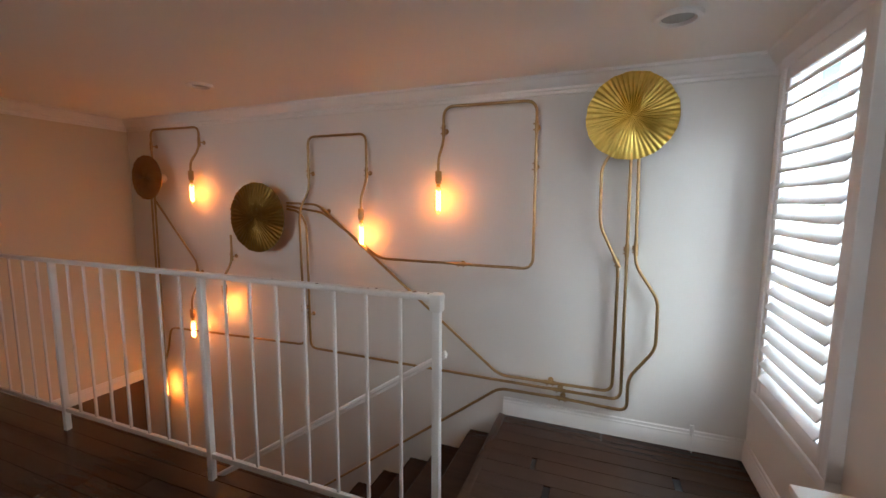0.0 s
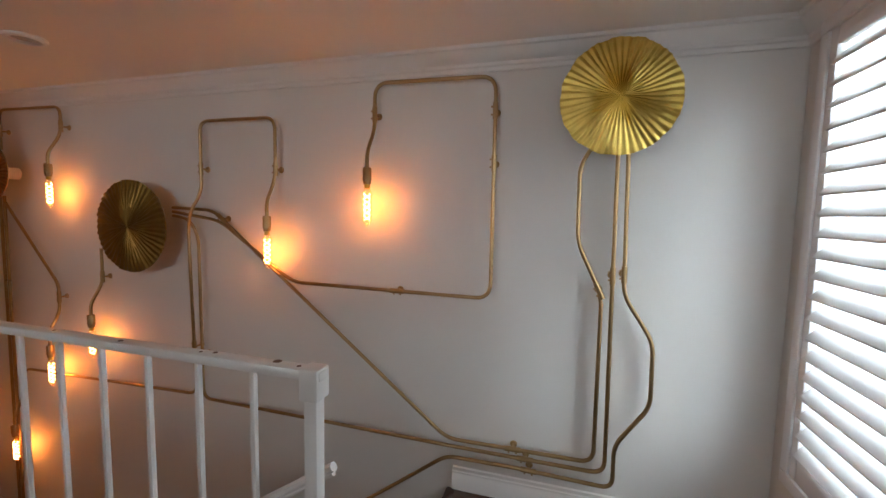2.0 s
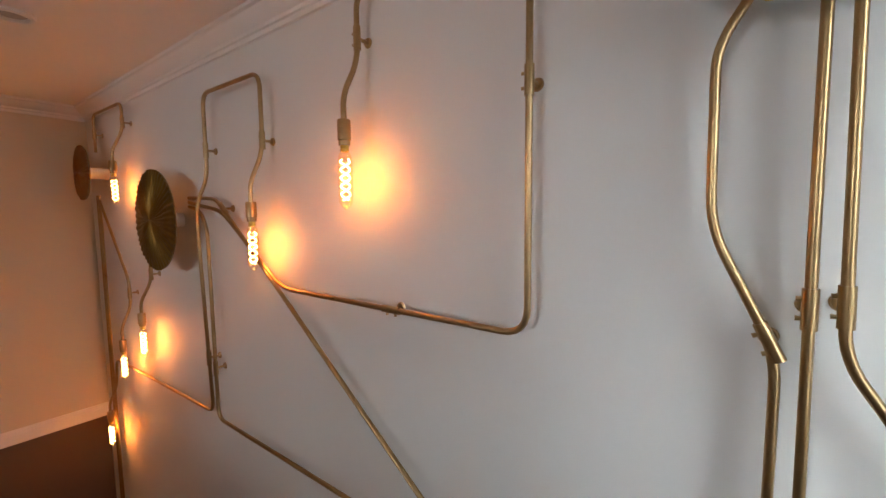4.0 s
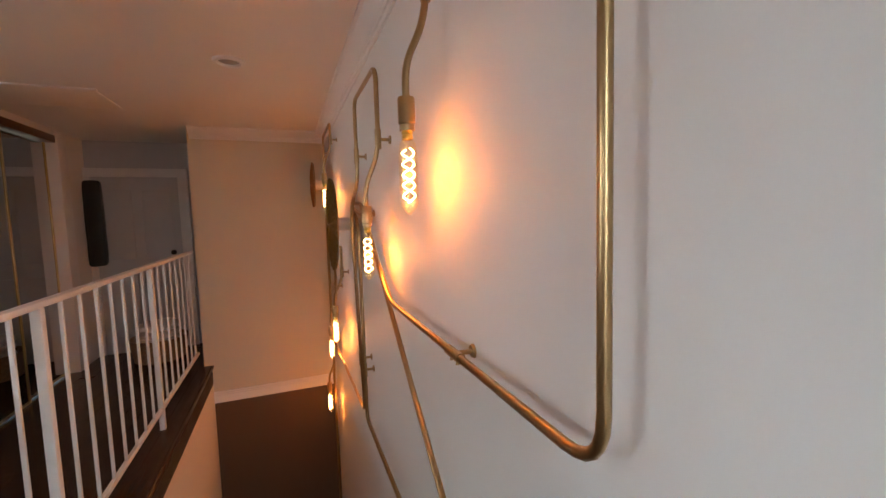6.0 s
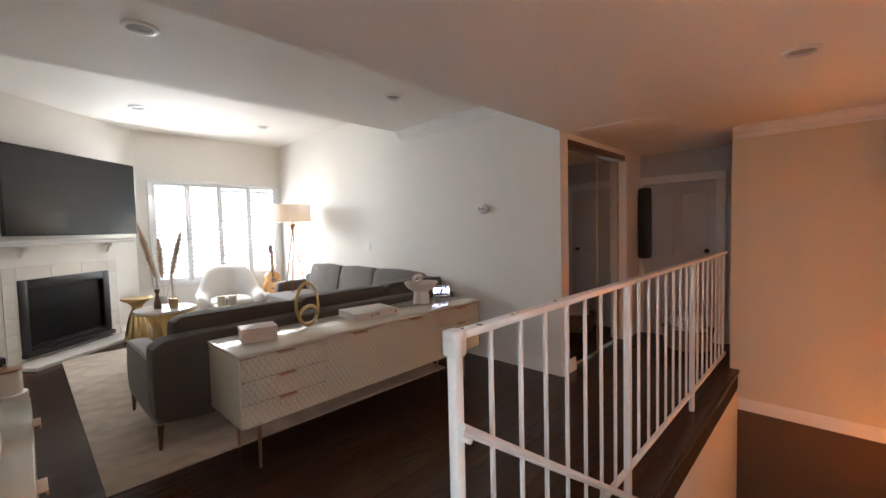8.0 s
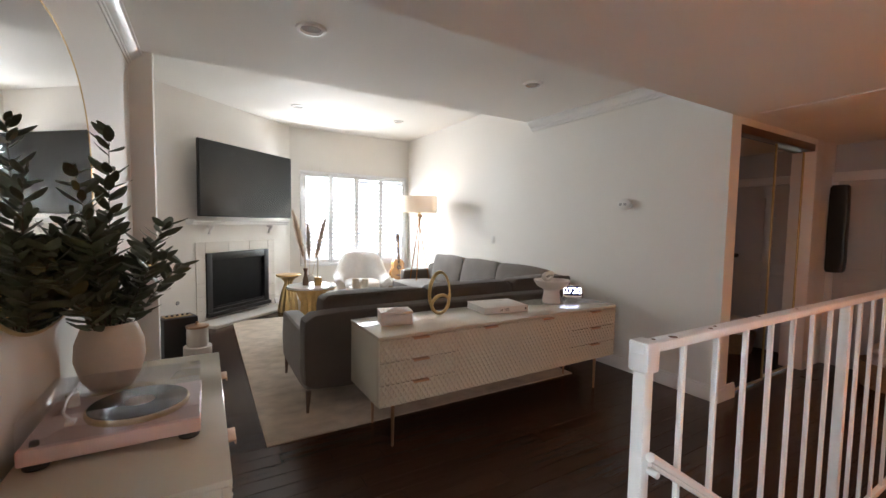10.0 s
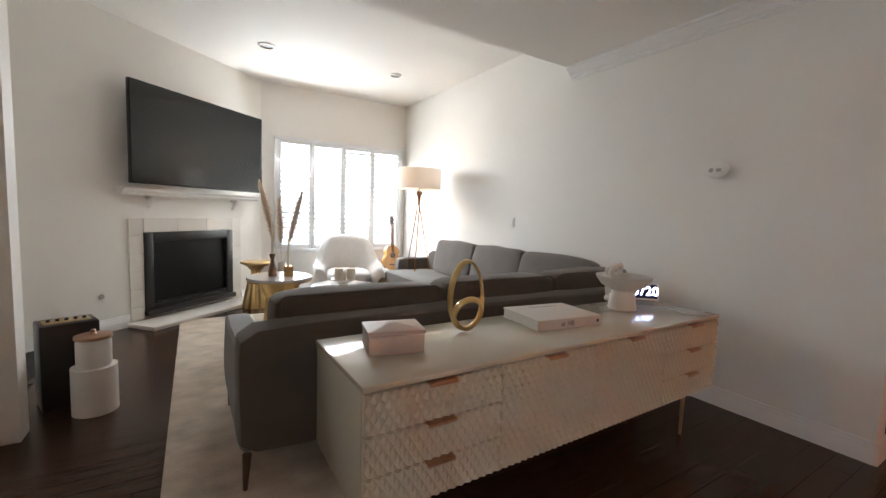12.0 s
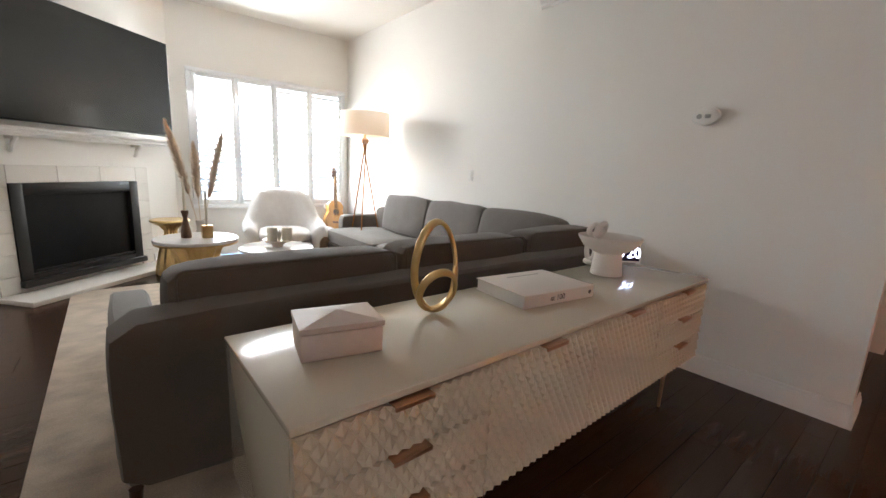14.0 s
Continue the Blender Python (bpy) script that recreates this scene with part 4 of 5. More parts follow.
part("link", link((0.02, 0.08, 0.235), (0.9, 0.3, 0.05), (0.1, -0.2, 0.9)), CERAMIC, ch)
part("link", link((0.055, 0.155, 0.20), (0.35, 0.3, -0.9), (0.9, -0.2, 0.2)), CERAMIC, ch)
part("link", link((0.085, 0.185, 0.105), (0.1, 0.1, -1), (0.2, 1, 0.1), 0.07, 0.036), CERAMIC, ch)
part("link", link((0.15, 0.20, 0.021), (1, 0.15, 0.0), (-0.15, 1, 0.05), 0.075, 0.04), CERAMIC, ch)
p = on_console(2.235, 0.43)
ck = thing("smart_clock", "small white desk display showing glowing digits", "clock", p, -38)
bm = block(-0.09, 0.09, -0.008, 0.008, 0, 0.118, bevel=0.006)
sc = part("display", bm, PLASTIC, ck)
sc.matrix_basis = pose(0, 0, 0.012, 12, 0, 0)
part("face", block(-0.080, 0.080, 0.0082, 0.009, 0.010, 0.108), CLOCKFACE, sc)
letters("digits", "0720", 0.088, DIGITS, sc, pose(0, 0.0095, 0.058, 90, 0, 180))
part("stand", block(-0.06, 0.06, -0.06, 0.004, 0, 0.018, bevel=0.006), GREYPLASTIC, ck)

# ---- sectional sofa ----
rug = thing("area_rug", "large beige distressed woven rug under the sofa", "rug", (-0.85, -5.55, 0))
part("woven_field", block(-1.42, 1.47, -1.93, 1.94, 0.0, 0.012, bevel=0.004), RUG, rug)
sofa = thing("sofa", "grey velvet sofa section with loose back cushions, back to the console", "sofa", (0, 0, 0))
SX0, SX1, SY = 0.31, -2.79, -3.92
bm = cushion(bmesh.new(), SX0 - 0.002, SX1, SY - 0.22, SY, 0.18, 0.80, 0.012, 1, 9, 14)
part("back_frame", bm, VELVET, sofa)
part("seat_base", cushion(bmesh.new(), SX0 - 0.16, SX1, SY - 1.05, SY - 0.2, 0.18, 0.36, 0.01, 2, 6, 14), VELVET, sofa)
part("arm", cushion(bmesh.new(), SX0 - 0.17, SX0, SY - 1.09, SY - 0.03, 0.18, 0.64, 0.012, 3, 7, 12), VELVETLIT, sofa)
for i, (a, b) in enumerate(((0.13, -0.87), (-0.88, -1.87), (-1.88, -2.76))):
    part("seat_cushion", cushion(bmesh.new(), a, b, SY - 1.05, SY - 0.24, 0.35, 0.52, 0.012, i + 5, 8, 12), VELVET, sofa)
    part("back_cushion", cushion(bmesh.new(), a, b, SY - 0.42, SY - 0.17, 0.50, 0.905 + 0.012 * i, 0.022, i + 9, 10, 11), VELVET, sofa)
    zt, yb = 0.902 + 0.012 * i, SY - 0.182
    part("piping", tube(rounded([(a - 0.03, yb, 0.52), (a - 0.03, yb, zt), (b + 0.03, yb, zt), (b + 0.03, yb, 0.52)], 0.04), 0.006, 6), VELVET, sofa)
for x in (SX0 - 0.03, SX1 + 0.3):
    for y in (SY - 0.05, SY - 1.02):
        part("leg", rod(bmesh.new(), (x, y, 0.012), (x - 0.01, y - 0.015, 0.18), 0.011, 0.022, 12), DARKWOOD, sofa, "slim tapered dark leg")
sofa2 = thing("sofa", "grey velvet sofa section along the wall with three back cushions", "sofa", (0, 0, 0))
part("back_frame", cushion(bmesh.new(), RIGHT + 0.05, RIGHT + 0.24, SY - 3.5, SY - 0.25, 0.18, 0.80, 0.01, 4, 8, 14), VELVET, sofa2)
part("seat_base", cushion(bmesh.new(), RIGHT + 0.22, RIGHT + 0.98, SY - 3.5, SY - 1.06, 0.18, 0.36, 0.01, 6, 6, 14), VELVET, sofa2)
part("arm", cushion(bmesh.new(), RIGHT + 0.06, RIGHT + 0.72, SY - 3.66, SY - 3.49, 0.18, 0.67, 0.012, 7, 7, 12), VELVETLIT, sofa2)
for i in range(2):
    part("seat_cushion", cushion(bmesh.new(), RIGHT + 0.24, RIGHT + 0.98, SY - 1.06 - 1.21 * i, SY - 2.26 - 1.21 * i, 0.35, 0.52, 0.012, i + 15, 8, 12), VELVETLIT, sofa2)
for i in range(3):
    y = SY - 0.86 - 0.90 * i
    o = part("back_cushion", cushion(bmesh.new(), -0.10, 0.10, -0.44, 0.44, 0, 0.47, 0.035, i + 21, 12, 14), VELVETLIT, sofa2)
    o.matrix_basis = pose(RIGHT + 0.30, y, 0.515, 0, -12, random.uniform(-4, 4))
for y in (SY - 3.55, SY - 1.2):
    for x in (RIGHT + 0.15, RIGHT + 0.9):
        part("leg", rod(bmesh.new(), (x, y, 0.0), (x, y, 0.18), 0.011, 0.022, 12), DARKWOOD, sofa2)

# ---- tables and small things ----


def fluted(profile, seg=48, depth=0.012):
    bm = bmesh.new()
    rings = []
    for r, z in profile:
        rings.append([bm.verts.new(((r + depth * math.cos(a * 12) * (r > 0.02)) * math.cos(a), (r + depth * math.cos(a * 12) * (r > 0.02)) * math.sin(a), z)) for a in [2 * math.pi * i / seg for i in range(seg)]])
    for a, b in zip(rings, rings[1:]):
        for i in range(seg):
            bm.faces.new([a[i], a[(i + 1) % seg], b[(i + 1) % seg], b[i]])
    bm.faces.new(rings[0][::-1])
    bm.faces.new(rings[-1])
    return bm


TX, TY, TZ = -0.30, -6.45, 0.63
tb = thing("side_table", "round marble top side table on a fluted gold drum", "side table", (TX, TY, 0.012))
part("tabletop", lathe([(0, TZ - 0.03), (0.315, TZ - 0.03), (0.325, TZ - 0.024), (0.325, TZ - 0.006), (0.32, TZ), (0, TZ)], 56), MARBLE, tb, "white marble top with gold rim")
part("rim", lathe([(0.302, TZ - 0.05), (0.32, TZ - 0.045), (0.326, TZ - 0.029), (0.302, TZ - 0.029)], 56), ANTIQUE, tb)
part("base", fluted([(0.17, 0), (0.175, 0.02), (0.15, 0.2), (0.13, 0.40), (0.19, 0.54), (0.23, TZ - 0.05)]), ANTIQUE, tb)
st = thing("gold_stool", "waisted hammered gold side stool", "side table", (-0.25, -7.95, 0.0))
part("top", lathe([(0, 0.585), (0.16, 0.585), (0.195, 0.60), (0.20, 0.615), (0.19, 0.625), (0, 0.622)], 44), ANTIQUE, st)
part("base", fluted([(0.17, 0), (0.172, 0.02), (0.14, 0.18), (0.10, 0.36), (0.055, 0.47), (0.06, 0.50), (0.10, 0.55), (0.165, 0.586)], 48, 0.008), ANTIQUE, st)
cs = thing("candlestick", "turned dark wooden candlestick with a tall ivory candle", "candlestick", (TX + 0.075, TY - 0.02, TZ + 0.013))
part("stick", lathe([(0, 0), (0.040, 0), (0.042, 0.01), (0.040, 0.06), (0.020, 0.15), (0.016, 0.17), (0.030, 0.22), (0.028, 0.235), (0, 0.235)], 22), WALNUT, cs)
part("candle", lathe([(0, 0.23), (0.011, 0.23), (0.010, 0.52), (0, 0.525)], 14), WAX, cs)
cs2 = thing("candle_block", "small silver block holder with a tall candle", "candlestick", (TX - 0.075, TY + 0.04, TZ + 0.013))
part("block", block(-0.042, 0.042, -0.042, 0.042, 0, 0.11, bevel=0.004), ANTIQUE, cs2)
part("candle", lathe([(0, 0.11), (0.011, 0.11), (0.010, 0.40), (0, 0.405)], 14), WAX, cs2)
vs = thing("pampas_vase", "white bulbous vase with three dry pampas plumes", "vase", (-0.47, -7.35, 0.0))
part("vase", lathe([(0, 0), (0.11, 0), (0.17, 0.12), (0.18, 0.26), (0.13, 0.42), (0.055, 0.52), (0.042, 0.60), (0.052, 0.68), (0.046, 0.68), (0.036, 0.60), (0.0, 0.5)], 36), CERAMIC, vs)


def plume(parent, base, tip, start, n, seed):
    """A stem and a soft plume of many thin hairs."""
    rnd = random.Random(seed)
    b, t = Vector(base), Vector(tip)
    mid = b.lerp(t, 0.5) + Vector((0, 0, 0.05))
    curve = lambda s: b.lerp(mid, s).lerp(mid.lerp(t, s), s)
    st = part("stem", tube([curve(i / 14) for i in range(15)], lambda s: 0.004 * (1 - 0.6 * s), 6), PLUME, parent)
    bm = bmesh.new()
    for i in range(n):
        s = start + (1 - start) * rnd.random()
        c = curve(s)
        d = (curve(min(1, s + 0.02)) - curve(s - 0.02)).normalized()
        k = (s - start) / (1 - start)
        wide = 0.07 * (math.sin(math.pi * min(1, k * 0.85 + 0.12)) ** 0.7)
        side = Vector((rnd.gauss(0, 1), rnd.gauss(0, 1), rnd.gauss(0, 0.6)))
        side = (side - d * side.dot(d)).normalized()
        e = c + side * wide * rnd.uniform(0.35, 1) + d * rnd.uniform(0.02, 0.09)
        w = side.cross(d) * 0.0045
        v = [bm.verts.new(q) for q in (c - w, c + w, e + w * 0.4, e - w * 0.4)]
        bm.faces.new(v)
    part("plume", bm, PLUME, st, smooth=None)


plume(vs, (0.0, 0, 0.5), (0.25, 0.05, 1.62), 0.38, 1500, 1)
plume(vs, (0.0, 0.01, 0.5), (0.03, 0.02, 1.42), 0.42, 1000, 2)
plume(vs, (0.0, 0.0, 0.5), (-0.21, 0.10, 1.52), 0.38, 1500, 3)
ct = thing("coffee_table", "low round marble coffee table between the sofas", "coffee table", (-1.08, -6.80, 0.012))
part("tabletop", lathe([(0, 0.40), (0.36, 0.40), (0.37, 0.41), (0.37, 0.425), (0.36, 0.43), (0, 0.43)], 48), MARBLE, ct)
part("base", fluted([(0.20, 0), (0.17, 0.2), (0.24, 0.40)], 48, 0.01), ANTIQUE, ct)
tray = thing("candle_bowl", "white footed dish under the candles", "dish", (-1.08, -6.78, 0.443))
part("dish", lathe([(0, 0), (0.05, 0), (0.06, 0.03), (0.15, 0.07), (0.15, 0.08), (0, 0.06)], 32), CERAMIC, tray)
for dx, dy, h in ((0.06, 0.03, 0.15), (-0.09, 0.03, 0.14)):
    c = thing("pillar_candle", "ivory pillar candle in a white dish", "candle", (-1.08 + dx, -6.78 + dy, 0.505), group="pillar candles")
    part("wax", lathe([(0, 0), (0.05, 0), (0.052, 0.004), (0.052, h), (0.046, h + 0.004), (0.03, h - 0.004), (0, h - 0.004)], 26), WAX, c)
    part("wick", rod(bmesh.new(), (0, 0, h - 0.006), (0.002, 0, h + 0.012), 0.0015, None, 6), INK, c)
coral = thing("coral_ornament", "small beige branching ornament beside the candles", "ornament", (-1.095, -6.76, 0.50))
bm = bmesh.new()
for i in range(5):
    a = -0.8 + 0.4 * i
    tube(rounded([(0, 0, 0), (0.02 * math.sin(a), 0.0, 0.07), (0.075 * math.sin(a), 0.01, 0.13)], 0.03), lambda t: 0.010 - 0.004 * t, 8, bm)
part("branches", bm, WAX, coral)

# ---- armchair, lamp, guitar ----
ac = thing("armchair", "white boucle barrel armchair in front of the window", "armchair", (-1.46, -7.72, 0), -14)
def shell(bm, rows):
    """A closed padded shell from rings of points."""
    rings = [[bm.verts.new(p) for p in ring] for ring in rows]
    for p, q in zip(rings, rings[1:]):
        for j in range(len(p)):
            bm.faces.new([p[j], p[(j + 1) % len(p)], q[(j + 1) % len(q)], q[j]])
    bm.faces.new(rings[0])
    bm.faces.new(rings[-1][::-1])
    return bm


rows = []
for i in range(37):
    u = -1 + i / 18                      # along the back, from one arm's front to the other
    k = abs(u)
    bend = math.radians(110) * u
    rise = 1 / (1 + math.exp((k - 0.56) * 17))
    top = 0.59 + 0.39 * rise - 0.05 * max(0, k - 0.85) / 0.15
    cx, cy = 0.37 * math.sin(bend) * (1 + 0.10 * k), -0.37 * math.cos(bend) + (0.16 * (k - 0.8) / 0.2 if k > 0.8 else 0)
    out = Vector((math.sin(bend), -math.cos(bend), 0))
    flare = 0.035 + 0.05 * (1 - rise)
    ring = []
    for o, z in ((0.0, 0.16), (0.015, 0.36), (flare, top - 0.09), (flare + 0.012, top - 0.035), (flare - 0.03, top), (flare - 0.085, top - 0.012), (-0.075, top - 0.08), (-0.085, 0.40), (-0.08, 0.16)):
        lean = -0.05 * (z - 0.4) * rise
        ring.append(Vector((cx, cy + lean, z)) + out * o)
    rows.append(ring)
part("backrest", shell(bmesh.new(), rows), BOUCLE, ac, smooth=80)
part("seat_cushion", cushion(bmesh.new(), -0.29, 0.29, -0.28, 0.36, 0.34, 0.50, 0.03, 31), BOUCLE, ac)
part("seat_base", cushion(bmesh.new(), -0.31, 0.31, -0.30, 0.34, 0.16, 0.345, 0.01, 32, 6, 10), BOUCLE, ac)
part("swivel_base", lathe([(0, 0), (0.22, 0), (0.22, 0.02), (0.05, 0.04), (0.05, 0.17), (0, 0.17)], 30), DARKWOOD, ac)

LX, LY = -2.33, -7.215
fl = thing("floor_lamp", "tripod floor lamp with brass legs and a wide white drum shade", "floor lamp", (LX, LY, 0))
part("shade", lathe([(0.302, 1.70), (0.307, 1.70), (0.307, 1.985), (0.302, 1.985)], 56), SHADE, fl)
bm = bmesh.new()
for i in range(3):
    a = 2 * math.pi * i / 3 + 0.5
    rod(bm, (0, 0, 1.86), (0.302 * math.cos(a), 0.302 * math.sin(a), 1.93), 0.003, None, 6)
rod(bm, (0, 0, 1.66), (0, 0, 1.86), 0.012, None, 12)
part("spider", bm, ANTIQUE, fl)
part("bulb", lathe([(0.0, 1.74), (0.014, 1.75), (0.03, 1.80), (0.028, 1.83), (0, 1.85)], 18), glow("lamp_bulb", (1.0, 0.62, 0.28), 8.0), fl)
part("hub", lathe([(0.0, 1.605), (0.045, 1.61), (0.05, 1.66), (0.02, 1.68), (0, 1.68)], 22), COPPER, fl)
for i in range(3):
    a = 2 * math.pi * i / 3 + 0.9
    b = a + math.pi * 0.86
    part("leg", rod(bmesh.new(), (0.30 * math.cos(a), 0.30 * math.sin(a), 0), (0.03 * math.cos(b), 0.03 * math.sin(b), 1.66), 0.008, 0.010, 10), DIMBRONZE, fl)
lamp("floor_lamp_light", "POINT", pose(LX, LY, 1.86), 2.6, (1.0, 0.60, 0.30), (0.03,))

gt = thing("acoustic_guitar", "honey-coloured acoustic guitar on a stand", "guitar", (-2.47, -8.42, 0.30))
bm = bmesh.new()
outline = []
for i in range(48):
    a = 2 * math.pi * i / 48
    z = 0.24 * math.sin(a)
    r = 0.19 * abs(math.cos(a)) ** 0.75
    waist = 1 - 0.30 * math.exp(-((z - 0.06) / 0.07) ** 2) - 0.16 * max(0, z) / 0.24
    outline.append((math.copysign(r, math.cos(a)) * waist, z + 0.24))
front = [bm.verts.new((x, 0.045, z)) for x, z in outline]
back = [bm.verts.new((x, -0.045, z)) for x, z in outline]
bm.faces.new(front)
bm.faces.new(back[::-1])
for i in range(48):
    bm.faces.new([front[i], front[(i + 1) % 48], back[(i + 1) % 48], back[i]])
part("soundboard_body", bm, WOODTOP, gt, smooth=30)
part("sound_hole", rod(bmesh.new(), (0, 0.0455, 0.30), (0, 0.047, 0.30), 0.045, None, 24), INK, gt)
part("rosette", tube([Vector((0.052 * math.cos(2 * math.pi * i / 30), 0.046, 0.30 + 0.052 * math.sin(2 * math.pi * i / 30))) for i in range(30)], 0.003, 6, closed=True), DARKWOOD, gt)
part("bridge", block(-0.07, 0.07, 0.045, 0.055, 0.125, 0.15, bevel=0.003), DARKWOOD, gt)
part("neck", block(-0.026, 0.026, 0.02, 0.056, 0.36, 0.86, bevel=0.008), DARKWOOD, gt)
part("headstock", block(-0.036, 0.036, 0.01, 0.03, 0.85, 1.0, bevel=0.008), DARKWOOD, gt)
for i in range(3):
    for s in (-1, 1):
        part("tuner", rod(bmesh.new(), (s * 0.036, 0.02, 0.88 + 0.04 * i), (s * 0.062, 0.02, 0.88 + 0.04 * i), 0.008, None, 8), BLACK, gt)
bm = bmesh.new()
for i in range(6):
    rod(bm, (-0.02 + 0.008 * i, 0.058, 0.14), (-0.016 + 0.0064 * i, 0.060, 0.86), 0.0008, None, 4)
part("strings", bm, ANTIQUE, gt)
gt.rotation_euler = (radians(11), radians(-5), radians(8))
gs = thing("guitar_stand", "black tubular guitar stand", "guitar stand", (-2.47, -8.40, 0))
bm = bmesh.new()
for s in (-1, 1):
    tube(rounded([(s * 0.20, 0.12, 0.01), (s * 0.12, 0.02, 0.28), (s * 0.03, -0.06, 0.33), (0, -0.12, 0.7)], 0.03), 0.008, 8, bm)
part("frame", bm, BLACK, gs)
tw = thing("throw_basket", "wicker basket with a white folded throw", "basket", (-2.02, -7.80, 0))
part("basket", lathe([(0, 0), (0.16, 0), (0.19, 0.36), (0.18, 0.36), (0.15, 0.02), (0, 0.02)], 30), WICKER, tw)
part("throw", cushion(bmesh.new(), -0.16, 0.16, -0.15, 0.15, 0.28, 0.46, 0.05, 41, 8, 3), CLOTH, tw)

# ---- wall fittings in the living room ----
dt = thing("smoke_alarm", "round white alarm with a small display on the wall", "alarm", (RIGHT + 0.001, -3.49, 1.743), 90)
part("housing", lathe([(0, 0.042), (0.046, 0.042), (0.056, 0.036), (0.060, 0.022), (0.056, 0.004), (0.045, 0.0), (0.0, 0.0)], 40), PLASTIC, dt).matrix_basis = pose(0, 0, 0, 90, 0, 0) @ Matrix.Diagonal((1.45, 1, 1, 1))
part("display", block(0.0, 0.034, -0.0445, -0.040, -0.012, 0.012, bevel=0.002), GREYPLASTIC, dt)
part("button", rod(bmesh.new(), (-0.034, -0.045, 0.0), (-0.034, -0.040, 0.0), 0.016, None, 16), GREYPLASTIC, dt)
sw = thing("wall_switch", "white rocker light switch on the living room wall", "switch", (RIGHT + 0.001, -5.75, 1.28), 90)
part("plate", block(-0.038, 0.038, -0.007, 0, -0.06, 0.06, bevel=0.003), PLASTIC, sw)
part("rocker", block(-0.016, 0.016, -0.011, -0.006, -0.034, 0.034, bevel=0.002), PLASTIC, sw)

# ---- turntable cabinet by the mirror wall ----
CX0, CX1, CY0, CY1, CT = 0.90, LEFT - 0.02, -3.30, -2.02, 0.78
cab = thing("record_cabinet", "cream lacquered cabinet with faceted doors under the turntable", "cabinet", (CX0, CY1, 0))
part("body", block(0.022, CX1 - CX0, CY0 - CY1, 0.0, 0.10, CT - 0.022, bevel=0.003), LACQUER, cab)
part("top", block(-0.004, CX1 - CX0, CY0 - CY1 - 0.004, 0.004, CT - 0.0215, CT, bevel=0.004), LACQUER, cab, "glossy cream top")
dw = (CY1 - CY0) / 2
for i in range(2):
    d = board_front("door_front", 0.0, dw - 0.006, 0.10, CT - 0.026, cab)
    d.matrix_basis = pose(0, -dw * i - 0.003, 0, 0, 0, -90)
    bm = bmesh.new()
    box(bm, dw / 2 - 0.05, dw / 2 + 0.05, -0.028, 0.004, CT - 0.03, CT - 0.025, 0.0015)
    box(bm, dw / 2 - 0.05, dw / 2 + 0.05, -0.03, -0.024, CT - 0.04, CT - 0.025, 0.0015)
    part("pull", bm, COPPER, d, "slim brass edge pull")
for x in (0.06, CX1 - CX0 - 0.06):
    for y in (-0.08, CY0 - CY1 + 0.08):
        part("leg", rod(bmesh.new(), (x, y, 0), (x, y, 0.102), 0.009, 0.014, 12), COPPER, cab)

tt = thing("turntable", "blush pink record player under a clear dust cover", "record player", (1.20, -2.50, CT), 180)
part("plinth", block(-0.225, 0.225, -0.19, 0.19, 0.022, 0.070, bevel=0.006), PINK, tt)
part("platter", lathe([(0, 0.071), (0.148, 0.071), (0.150, 0.078), (0.150, 0.086), (0.146, 0.09), (0, 0.09)], 56), ANTIQUE, tt, "shiny metal platter rim").location = (0.04, 0.0, 0)
part("record", lathe([(0, 0.0905), (0.143, 0.0905), (0.143, 0.093), (0.05, 0.0925), (0.048, 0.0935), (0, 0.0935)], 56), RECORD, tt).location = (0.04, 0.0, 0)
part("record_label", lathe([(0, 0.0938), (0.045, 0.0938), (0.045, 0.0945), (0, 0.0945)], 30), PAPER, tt).location = (0.04, 0.0, 0)
bm = bmesh.new()
rod(bm, (-0.165, 0.12, 0.07), (-0.165, 0.12, 0.115), 0.022, 0.018, 18)
tube(rounded([(-0.165, 0.16, 0.115), (-0.165, 0.05, 0.117), (-0.15, -0.06, 0.112), (-0.12, -0.10, 0.102)], 0.04), 0.005, 8, bm)
box(bm, -0.132, -0.108, -0.125, -0.09, 0.094, 0.106, 0.002)
part("tonearm", bm, PLASTIC, tt)
for x in (-0.19, 0.19):
    for y in (-0.15, 0.15):
        part("foot", lathe([(0, 0), (0.03, 0), (0.032, 0.006), (0.026, 0.023), (0, 0.023)], 18), BLACK, tt).location = (x, y, 0)
bm = block(-0.224, 0.224, -0.188, 0.188, 0.074, 0.155, bevel=0.003)
bmesh.ops.delete(bm, geom=[f for f in bm.faces if f.calc_center_median().z < 0.0745 and abs(f.normal.z) > 0.9], context="FACES")
bmesh.ops.solidify(bm, geom=bm.faces[:], thickness=0.003)
o = part("dust_cover", bm, ACRYLIC, tt, "clear acrylic dust cover")
o.visible_shadow = False
part("pitch_knob", lathe([(0, 0.07), (0.012, 0.07), (0.011, 0.082), (0, 0.083)], 14), BLACK, tt).location = (-0.19, -0.16, 0)

